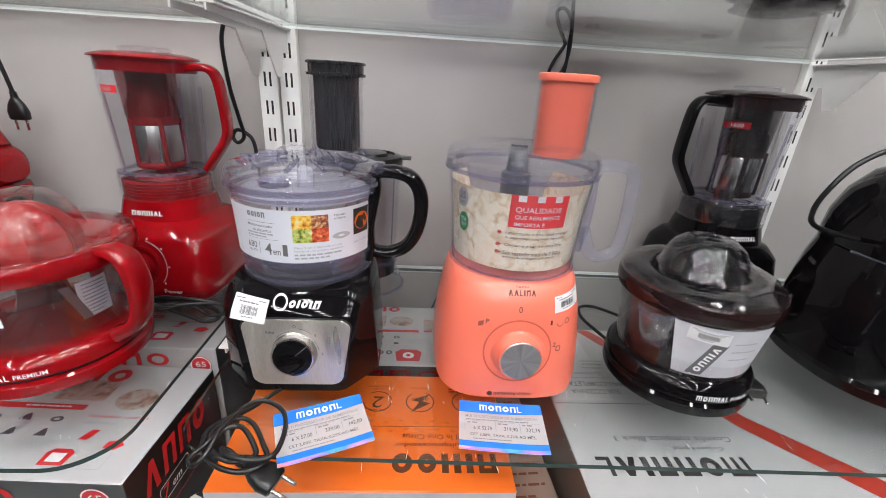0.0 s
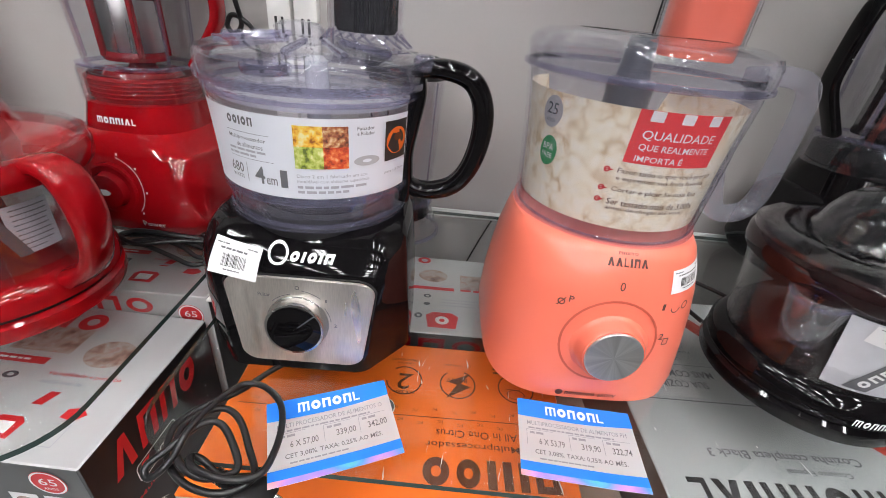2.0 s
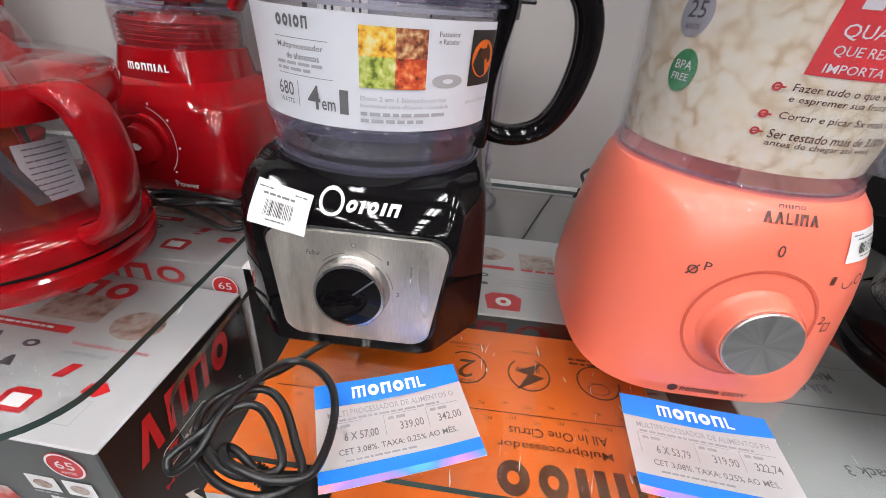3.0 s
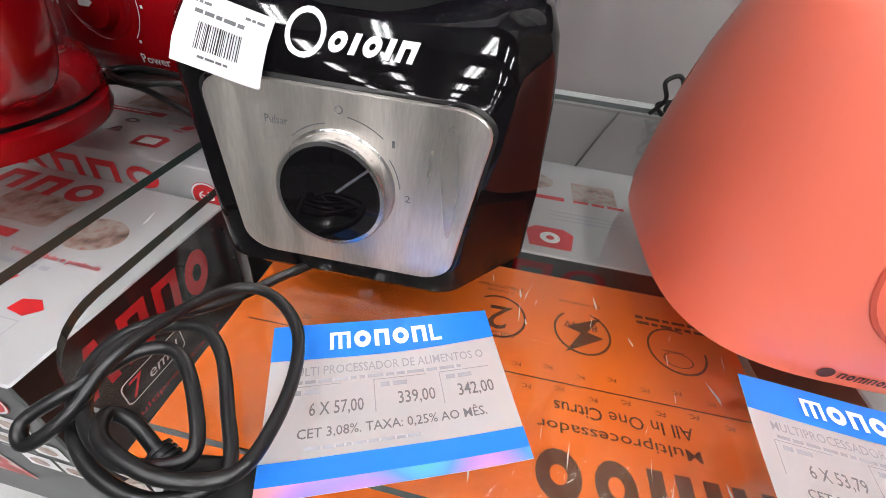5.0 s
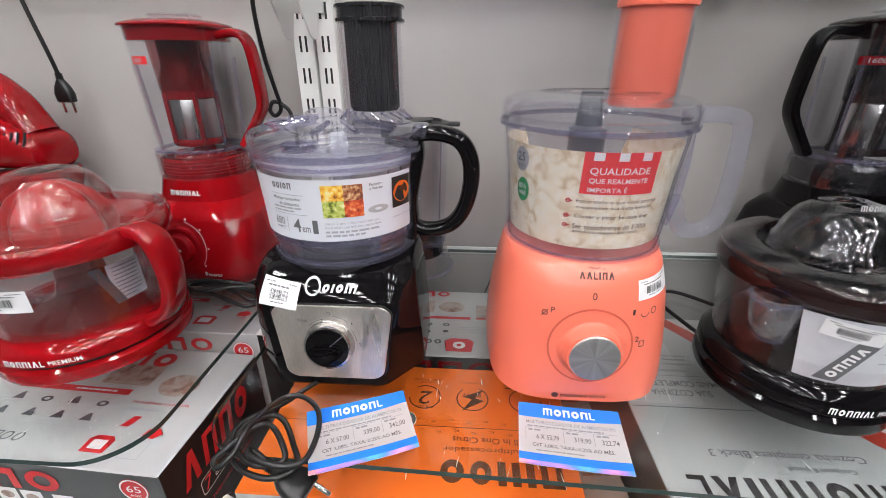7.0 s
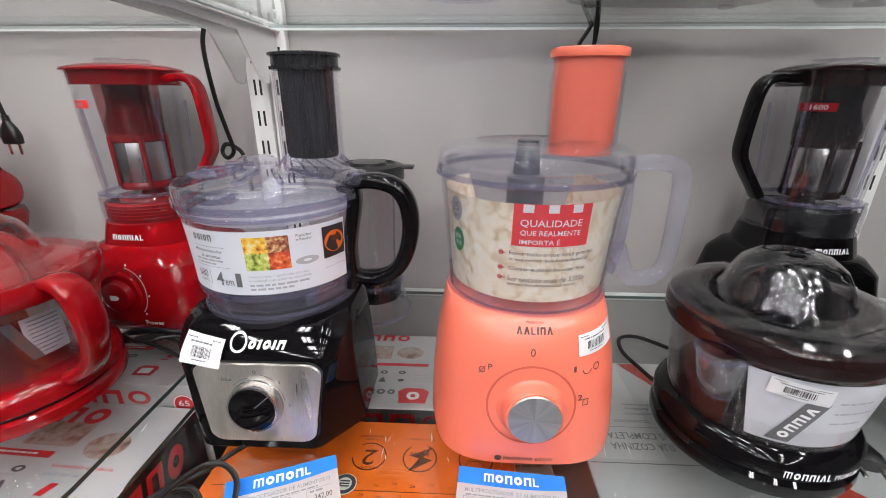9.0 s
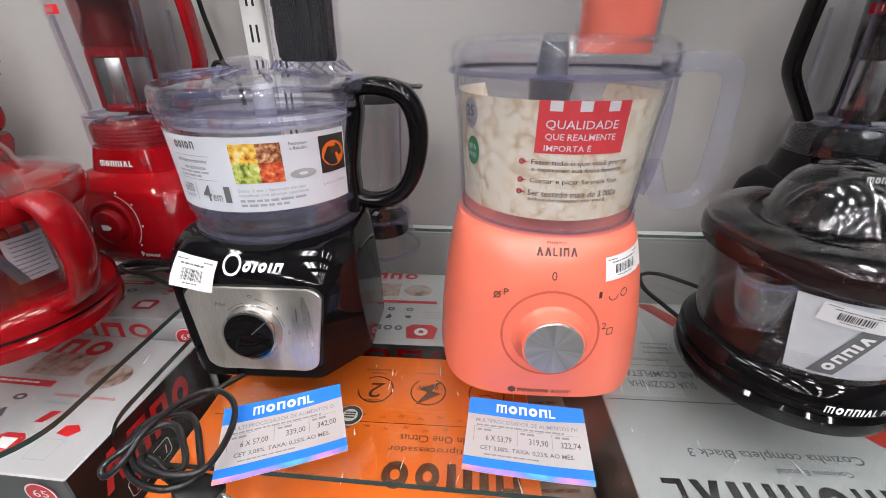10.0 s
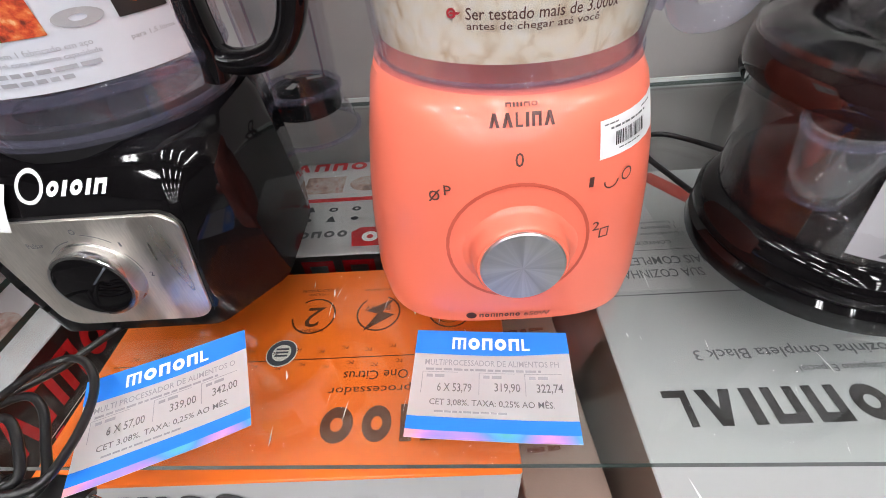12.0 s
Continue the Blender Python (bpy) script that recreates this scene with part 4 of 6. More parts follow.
    bm = bmesh.new()
    patch(bm, fi, -0.205, 0.169, 0.205, 0.2635, 90, 6, h=0.0)
    ins = part("paper_insert", bm, CHIPS, bowl, "paper insert printed with pale chopped food")
    fp = lambda u, v, h: fi(u - 0.007, v + 0.0118, h)
    fb = lambda u, v, h: fi(u - 0.016, v + 0.010, h)
    bm = patch(bmesh.new(), fp, -0.020, 0.213, 0.049, 0.252, 16, 2, h=0.0005)
    part("insert_panel", bm, RED_BRIGHT, ins, "red printed panel", flat=True)
    bm = bmesh.new()
    words(bm, fp, "QUALIDADE", 0.0135, 0.2345, 0.054, 0.0075, h=0.001)
    words(bm, fp, "QUE REALMENTE", 0.0135, 0.2255, 0.053, 0.0056, h=0.001)
    words(bm, fp, "IMPORTA É", 0.0045, 0.2178, 0.035, 0.0056, h=0.001)
    for i in range(3):
        patch(bm, fp, -0.012 + 0.021 * i, 0.2445, -0.003 + 0.021 * i, 0.2518, h=0.001)
    part("insert_print", bm, WHITE_INK, ins, flat=True)
    bm = bmesh.new()
    words(bm, fp, "Fazer tudo o que você precisa", 0.018, 0.2055, 0.078, 0.0052, h=0.001)
    words(bm, fp, "e espremer sua fruta favorita", 0.016, 0.1998, 0.073, 0.0046, h=0.001)
    words(bm, fp, "Cortar e picar 5x mais fino", 0.0145, 0.1905, 0.071, 0.0052, h=0.001)
    words(bm, fp, "Ser testado mais de 3.000x", 0.0155, 0.1805, 0.074, 0.0052, h=0.001)
    words(bm, fp, "antes de chegar até você", 0.0105, 0.1748, 0.063, 0.0044, h=0.001)
    part("insert_print", bm, BROWN_INK, ins, flat=True)
    bm = bmesh.new()
    for v in (0.2055, 0.1905, 0.1805):
        disc(bm, fp, -0.0285, v, 0.0024, 0.0012, 12, h=0.001)
        patch(bm, fp, -0.030, v - 0.0005, -0.025, v + 0.0006, h=0.001, lean=1.0)
    part("tick_mark", bm, RED_INK, ins, flat=True)
    bm = disc(bmesh.new(), fb, -0.072, 0.207, 0.0095, ry=0.0125, h=0.0008)
    g = part("green_badge", bm, GREEN_INK, ins, "green oval badge", flat=True)
    bm = words(bmesh.new(), fb, "BPA", -0.072, 0.2105, 0.0115, 0.0052, h=0.0012)
    words(bm, fb, "FREE", -0.072, 0.2035, 0.0115, 0.0042, h=0.0012)
    part("badge_print", bm, WHITE_INK, g, flat=True)
    bm = disc(bmesh.new(), fb, -0.076, 0.238, 0.0105, ry=0.0125, h=0.0008)
    g = part("grey_badge", bm, SILVER_INK, ins, "grey round badge", flat=True)
    bm = words(bmesh.new(), fb, "25", -0.076, 0.2405, 0.0115, 0.009, h=0.0012)
    words(bm, fb, "ANOS", -0.076, 0.2315, 0.010, 0.0032, h=0.0012)
    part("badge_print", bm, GREY_DARK, g, flat=True)
    # lid, feed tube, pusher, spindle
    lid = part("lid", shell([(0.0952, 0.278), (0.0962, 0.280), (0.0962, 0.295), (0.0935, 0.301), (0.084, 0.3055), (0.060, 0.3075), (0.030, 0.3075)], 0.0022, 64, 0.002, 0.006), CLEARV, t, "clear violet-tinted lid")
    part("lid_rim", shell([(0.0962, 0.2765), (0.0975, 0.2775), (0.0975, 0.2805), (0.0965, 0.2815)], 0.003, 64, 0.002, 0.006), CLEARE, lid)
    tx, ty = 0.053, 0.030
    bm = skin([ring(tx, ty, 0.0365, 0.031, z, 2.3, 40) for z in (0.3, 0.382)] + [ring(tx, ty, 0.0347, 0.029, z, 2.3, 40) for z in (0.382, 0.3)], closed=True)
    part("feed_tube", bm, CLEARP, lid, "clear feed tube")
    bm = loft([(0.292, tx, ty, 0.031, 0.026, 2.3), (0.294, tx, ty, 0.0322, 0.027, 2.3), (0.3832, tx, ty, 0.0330, 0.0275, 2.3), (0.3832, tx, ty, 0.0365, 0.0315, 2.3), (0.387, tx, ty, 0.0372, 0.0322, 2.3), (0.391, tx, ty, 0.0368, 0.0316, 2.3), (0.392, tx, ty, 0.034, 0.029, 2.3), (0.388, tx, ty, 0.032, 0.027, 2.3), (0.30, tx, ty, 0.0315, 0.026, 2.3)], 44)
    part("pusher", bm, CORAL, t, "coral plastic pusher")
    bm = turned([(0.019, 0.175), (0.019, 0.262), (0.0195, 0.264), (0.0195, 0.272), (0.014, 0.275), (0.0115, 0.300), (0.0105, 0.3075), (0.0001, 0.3075)], 28, -0.004, 0.004)
    part("spindle", bm, GREY_DARK, t, "dark grey drive spindle")
    # clear handle
    pts = [(0.090, 0.0, 0.284), (0.116, 0.004, 0.287), (0.142, 0.008, 0.284), (0.154, 0.010, 0.270), (0.156, 0.010, 0.22), (0.154, 0.010, 0.180), (0.143, 0.008, 0.164), (0.124, 0.005, 0.161), (0.112, 0.004, 0.165), (0.104, 0.003, 0.18), (0.097, 0.002, 0.20)]
    part("handle", sweep(pts, 0.0085, 0.0075, 8, 14, n=3.0, up=(0, 1, 0)), clear("clear_handle_plastic", (0.86, 0.855, 0.90), 0.03, 1.5, 0.085, (0.80, 0.80, 0.9)), t, "clear moulded handle")
    part("handle_spine", sweep([(0.099, 0.002, 0.275), (0.101, 0.003, 0.24), (0.099, 0.003, 0.20), (0.092, 0.002, 0.17)], 0.004, 0.009, 6, 10, up=(0, 1, 0)), CLEARE, t)
    for i in range(4):
        a = radians(45 + 90 * i)
        part("foot", turned([(0.0001, -0.0), (0.008, -0.0), (0.008, 0.002)], 14, 0.06 * math.cos(a), 0.06 * math.sin(a)), BLACK_SOFT, t)
    return t


coral_processor()


# ---- black food processor with a steel panel ----
def steel_processor():
    t = thing("food_processor", "black food processor with steel control panel and clear bowl", "food processor", -0.167, 0.213, G, 0.5, size=1.04)

    def plan(z, wf, ws, d, ch, back, wb):
        p = [(-wf, -d), (wf, -d), (ws, -d + ch), (ws, 0.02), (wb, back), (-wb, back), (-ws, 0.02), (-ws, -d + ch)]
        return [(x, y, z) for x, y in p]
    rr = [plan(0.0, 0.058, 0.096, 0.106, 0.045, 0.095, 0.07), plan(0.004, 0.060, 0.099, 0.109, 0.046, 0.097, 0.073), plan(0.050, 0.0655, 0.097, 0.105, 0.038, 0.097, 0.073), plan(0.098, 0.0715, 0.0935, 0.100, 0.028, 0.094, 0.070), plan(0.112, 0.072, 0.092, 0.094, 0.026, 0.092, 0.070), plan(0.126, 0.070, 0.090, 0.082, 0.026, 0.090, 0.068), plan(0.134, 0.066, 0.086, 0.070, 0.026, 0.085, 0.065), plan(0.136, 0.060, 0.080, 0.062, 0.024, 0.080, 0.06)]
    bm = skin(rr)
    bmesh.ops.bevel(bm, geom=[e for e in bm.edges if abs((e.verts[0].co - e.verts[1].co).normalized().z) > 0.3], offset=0.007, segments=3, affect="EDGES", profile=0.5)
    body = part("motor_base", bm, BLACK, t)

    def f(u, v, h):
        if v <= 0.098:
            y = -0.1085 + 0.0085 * v / 0.098
        elif v <= 0.112:
            y = -0.100 + 0.006 * (v - 0.098) / 0.014
        elif v <= 0.126:
            y = -0.094 + 0.012 * (v - 0.112) / 0.014
        else:
            y = -0.082 + 0.012 * (v - 0.126) / 0.008
        return (u, y - h, v)
    # rounded trapezium panel
    def trap(s):
        pts = rounded_rect(-0.5, 0.0, 0.5, 1.0, 0.13, 6)
        out = []
        for a, b in pts:
            w = 0.108 + 0.024 * b
            out.append((0.004 + a * (w + s), 0.0130 - s / 2 + b * (0.0880 + s)))
        return out
    bm = bmesh.new()
    o = trap(0.004)
    poly(bm, f, o, 0.0004)
    part("panel_recess", bm, BLACK_SOFT, body)
    outl = trap(0.0)
    bm = skin([[f(u, v, 0.0002) for u, v in outl], [f(u, v, 0.0018) for u, v in outl], [f(u * 0.992, 0.057 + (v - 0.057) * 0.99, 0.0024) for u, v in outl]])
    panel = part("control_panel", bm, STEEL, t, "brushed steel control panel")
    kc = Vector(f(0.001, 0.0575, 0.002))
    m = Matrix.Translation(kc) @ pose(0, 0, 0, 85, 0, 0)
    bm = turned([(0.0275, -0.002), (0.0275, 0.001), (0.0266, 0.002), (0.0262, 0.0095), (0.0252, 0.0115), (0.0234, 0.0118)], 48)
    knob = part("knob", bm, STEEL_MESH, t, "round selector knob with silver ring", m=m)
    bm = turned([(0.0236, 0.0108), (0.0232, 0.0120), (0.0222, 0.0123), (0.0001, 0.0123)], 40)
    part("knob_face", bm, BLACK, knob, "black knob face", m=m)
    bm = bmesh.new()
    for q in (0,):
        a = radians(42)
        c, s = math.cos(a), math.sin(a)
        pts = [(0.0045, -0.0006), (0.0242, -0.0006), (0.0242, 0.0006), (0.0045, 0.0006)]
        vs = [bm.verts.new((x * c - y * s, x * s + y * c, 0.0127)) for x, y in pts]
        bm.faces.new(vs)
    part("pointer", bm, GREY_DARK, knob, flat=True, m=m)
    fp = lambda u, v, h: f(u, v, h + 0.0024)
    bm = bmesh.new()
    disc(bm, fp, 0.002, 0.0935, 0.0019, 0.0013, 14)
    words(bm, fp, "1", 0.0265, 0.0825, 0.0013, 0.0032)
    words(bm, fp, "2", 0.0345, 0.0575, 0.0026, 0.0034)
    words(bm, fp, "Pulsar", -0.0265, 0.0850, 0.0105, 0.0036)
    disc(bm, fp, 0.001, 0.0575, 0.0340, 0.0335, 12, a0=52, a1=82)
    disc(bm, fp, 0.001, 0.0575, 0.0300, 0.0295, 12, a0=8, a1=36)
    disc(bm, fp, 0.001, 0.0575, 0.0300, 0.0295, 12, a0=100, a1=135)
    part("dial_print", bm, GREY_INK, panel, flat=True)
    # plain white maker's mark and sticker on the sloping top band
    bm = bmesh.new()
    disc(bm, f, -0.0160, 0.1185, 0.0088, 0.0066, 22, h=0.0008, ry=0.0085)
    part("mark_shape", bm, WHITE_INK, body, "white printed ring", flat=True)
    mark_parts(body, WHITE_INK, f, 0.0130, 0.1170, 0.037, 0.0072, "cicin", lean=0.3, weight=0.7)
    barcode_sticker(body, lambda u, v, h: f(-0.0500 + u * 0.98 + v * 0.16, min(0.135, 0.1125 + v - u * 0.16), h + 0.0036), 0.041, 0.025, 8)
    # collar and bowl
    part("collar", turned([(0.080, 0.128), (0.080, 0.138), (0.074, 0.141), (0.060, 0.142)], 48, 0, 0.0), BLACK_SOFT, t)
    prof = [(0.0785, 0.136), (0.0815, 0.138), (0.0825, 0.150), (0.085, 0.168), (0.0865, 0.20), (0.0888, 0.240), (0.0905, 0.252), (0.0915, 0.266)]
    bowl = part("bowl", shell(prof, 0.0025, 64), CLEARV, t, "clear violet-tinted plastic bowl")
    part("bowl_foot_ring", shell([(0.080, 0.1355), (0.0835, 0.1365), (0.0835, 0.1405), (0.0815, 0.1415)], 0.004, 64), CLEARE, bowl)
    part("bowl_band", shell([(0.0845, 0.1605), (0.0862, 0.1615), (0.0862, 0.1665), (0.0852, 0.1675)], 0.003, 64), CLEARE, bowl)
    part("bowl_band", shell([(0.0903, 0.2405), (0.0925, 0.2415), (0.0925, 0.2435), (0.0913, 0.2445)], 0.003, 64), CLEARE, bowl)
    part("bowl_floor", turned([(0.081, 0.147), (0.04, 0.149), (0.02, 0.156), (0.016, 0.170), (0.0001, 0.171)], 40), CLEARE, bowl)
    rad = lambda z: 0.0866 + (0.0895 - 0.0866) * max(0, (z - 0.2)) / 0.04 - 0.0012 * max(0, 0.2 - z) / 0.03
    fi = round_front(0, 0, rad, 0.0, 12.0)
    bm = patch(bmesh.new(), fi, -0.112, 0.169, 0.088, 0.234, 44, 3, h=0.0006)
    lab = part("bowl_label", bm, LABELW, bowl, "white printed product label")
    for (u0, v0, u1, v1), mat in zip(((-0.014, 0.2125, 0.007, 0.2285), (0.007, 0.2125, 0.026, 0.2285), (-0.014, 0.195, 0.007, 0.2125), (0.007, 0.195, 0.026, 0.2125)), FOODS):
        part("label_photo", patch(bmesh.new(), fi, u0, v0, u1, v1, 4, 1, h=0.0012), mat, lab, "printed photo of cut vegetables", flat=True)
    bm = patch(bmesh.new(), fi, 0.0585, 0.196, 0.086, 0.2295, 6, 1, h=0.0012)
    ph = part("label_photo", bm, BLACK_INK, lab, "printed photo of orange soup in a bowl", flat=True)
    part("soup_picture", disc(bmesh.new(), fi, 0.0725, 0.2125, 0.0125, h=0.0014, ry=0.0115), ORANGE, ph, flat=True)
    part("soup_picture", disc(bmesh.new(), fi, 0.0735, 0.2155, 0.005, h=0.0016, ry=0.0035), BROWN_INK, ph, flat=True)
    bm = disc(bmesh.new(), fi, 0.0415, 0.200, 0.0115, 0.004, 22, h=0.0012, ry=0.0042)
    part("disc_picture", bm, SILVER_INK, lab, "printed picture of a steel disc", flat=True)
    lettering(lab, GREY_INK, fi, [("4", -0.0435, 0.1855, 0.009, 0.0145), ("em", -0.0335, 0.1815, 0.009, 0.0058), ("1", -0.0235, 0.185, 0.0055, 0.0145), ("680", -0.066, 0.188, 0.014, 0.0085), ("WATTS", -0.066, 0.1805, 0.013, 0.003), ("Multiprocessador", -0.052, 0.2130, 0.034, 0.0042), ("de alimentos", -0.050, 0.2078, 0.024, 0.0036), ("Fatiador", 0.0405, 0.2265, 0.015, 0.0028), ("e Ralador", 0.0405, 0.2225, 0.015, 0.0028)], 0.0012)
    mark_parts(lab, GREY_INK, fi, -0.056, 0.2265, 0.024, 0.0065, "ocicn", h=0.0012)
    part("label_rule", patch(bmesh.new(), fi, -0.0553, 0.178, -0.0549, 0.1935, h=0.0012), GREY_INK, lab, flat=True)
    part("label_rule", patch(bmesh.new(), fi, -0.071, 0.2175, -0.032, 0.2178, 4, 1, h=0.0012), GREY_INK, lab, flat=True)
    part("label_rule", patch(bmesh.new(), fi, -0.071, 0.1968, -0.030, 0.1971, 4, 1, h=0.0012), GREY_INK, lab, flat=True)
    lettering(lab, PALE_INK, fi, [("Disco 2 em 1 fabricado em aço", 0.0140, 0.1885, 0.055, 0.0034), ("inoxidável com altíssima capacidade", 0.0150, 0.1842, 0.057, 0.0034), ("para 1,5 litros", 0.0720, 0.1860, 0.026, 0.0032)], 0.0012)
    bm = bars(bmesh.new(), fi, -0.0135, 0.1795, 0.045, 2, 0.0042, 0.0022, 4, h=0.0012)
    part("small_print", bm, PALE_INK, lab, flat=True)
    bm = bars(bmesh.new(), fi, -0.071, 0.2035, -0.032, 2, 0.0035, 0.0018, 5, h=0.0012)
    part("small_print", bm, PALE_INK, lab, flat=True)
    part("inner_disc", turned([(0.0835, 0.236), (0.082, 0.2385), (0.02, 0.2395), (0.0001, 0.2395)], 48), FROST, t, "milky cutting disc under the lid")
    part("spindle", turned([(0.011, 0.17), (0.010, 0.262), (0.006, 0.266), (0.0001, 0.266)], 24), FROST, t)
    # lid with moulded relief
    lid = part("lid", shell([(0.0935, 0.250), (0.0945, 0.252), (0.0945, 0.266), (0.092, 0.270), (0.082, 0.2735), (0.05, 0.2775), (0.02, 0.279)], 0.002, 64), CLEARV, t, "clear violet-tinted lid with moulded ribs")
    part("lid_rim", shell([(0.0945, 0.2485), (0.0962, 0.2495), (0.0962, 0.2545), (0.095, 0.2555)], 0.003, 64), CLEARE, lid)
    for i in range(7):
        a = radians(150 + i * 30)
        p0 = Vector((0.030 * math.cos(a), 0.030 * math.sin(a), 0.2795))
        p1 = Vector((0.078 * math.cos(a), 0.078 * math.sin(a), 0.2755))
        part("lid_rib", sweep([p0, (p0 + p1) / 2, p1], 0.003, 0.0025, 2, 8), CLEARE, lid)
    part("lid_boss", shell([(0.020, 0.277), (0.021, 0.286), (0.015, 0.290), (0.006, 0.291)], 0.0018, 32, -0.012, 0.0), CLEARV, lid)
    part("lid_window", shell([(0.016, 0.262), (0.017, 0.264), (0.017, 0.268), (0.016, 0.269)], 0.003, 28, -0.01, -0.088), CLEARE, lid)
    tx, ty = 0.037, 0.036
    bm = skin([ring(tx, ty, 0.0345, 0.030, z, 2.2, 40) for z in (0.272, 0.375)] + [ring(tx, ty, 0.0327, 0.0282, z, 2.2, 40) for z in (0.375, 0.272)], closed=True)
    part("feed_tube", bm, CLEARP, lid, "clear feed tube")
    bm = loft([(0.285, tx, ty, 0.026, 0.022, 2.2), (0.287, tx, ty, 0.027, 0.023, 2.2), (0.374, tx, ty, 0.0285, 0.0245, 2.2), (0.3745, tx, ty, 0.0365, 0.032, 2.2), (0.3775, tx, ty, 0.0372, 0.0325, 2.2), (0.3785, tx, ty, 0.0345, 0.030, 2.2), (0.3875, tx, ty, 0.0345, 0.030, 2.2), (0.3880, tx, ty, 0.0372, 0.0325, 2.2), (0.3905, tx, ty, 0.0372, 0.0325, 2.2), (0.3915, tx, ty, 0.035, 0.0305, 2.2)], 40)
    pus = part("pusher", bm, GUNMETAL, t, "black plastic pusher")
    for i in range(18):
        a = 2 * math.pi * i / 18
        c, s = math.cos(a), math.sin(a)
        part("pusher_rib", block(tx + 0.0275 * c - 0.0009, ty + 0.0238 * s - 0.0009, 0.288, tx + 0.0275 * c + 0.0009, ty + 0.0238 * s + 0.0009, 0.374), GUNMETAL, pus) if i % 2 == 0 else None
    bm = bmesh.new()
    for i in range(20):
        a = 2 * math.pi * i / 20
        p = Vector((tx + 0.033 * math.cos(a), ty + 0.028 * math.sin(a), 0.285))
        q = Vector((tx + 0.042 * math.cos(a + 0.35), ty + 0.037 * math.sin(a + 0.35), 0.2755))
        sweep([p, q], 0.0011, 0.0011, 1, 6, bm=bm)
    part("tube_flutes", bm, CLEARE, lid, "ring of moulded flutes round the tube")
    # black handle on the right
    hy = -0.006
    spine = [(0.088, hy, 0.266), (0.093, hy, 0.262), (0.0965, hy, 0.245), (0.0915, hy, 0.215), (0.0875, hy, 0.19), (0.0885, hy, 0.16), (0.086, hy, 0.145)]
    slide = Matrix.Translation((-0.006, 0, 0))
    hs = part("handle", sweep(spine, 0.0075, 0.013, 6, 14, n=3.0, up=(0, 1, 0)), BLACK, t, "black looped handle", m=slide)
    loop = [(0.092, hy, 0.262), (0.115, hy, 0.266), (0.140, hy, 0.260), (0.153, hy, 0.242), (0.156, hy, 0.215), (0.150, hy, 0.185), (0.137, hy, 0.164), (0.118, hy, 0.155), (0.100, hy, 0.155), (0.090, hy, 0.160)]
    part("grip", sweep(loop, 0.0085, 0.0125, 8, 16, n=2.6, up=(0, 1, 0), radii=[0.8, 1, 1.1, 1.15, 1.1, 1.0, 0.95, 0.9, 0.9]), BLACK, hs, m=slide)
    part("lid_catch", block(0.086, hy - 0.012, 0.262, 0.102, hy + 0.012, 0.276, 0.003), CLEARE, lid)
    for i in range(4):
        a = radians(45 + 90 * i)
        part("foot", turned([(0.0001, 0.0), (0.008, 0.0), (0.008, 0.002)], 14, 0.055 * math.cos(a), 0.055 * math.sin(a)), RUBBER, t)
    return t


steel_processor()


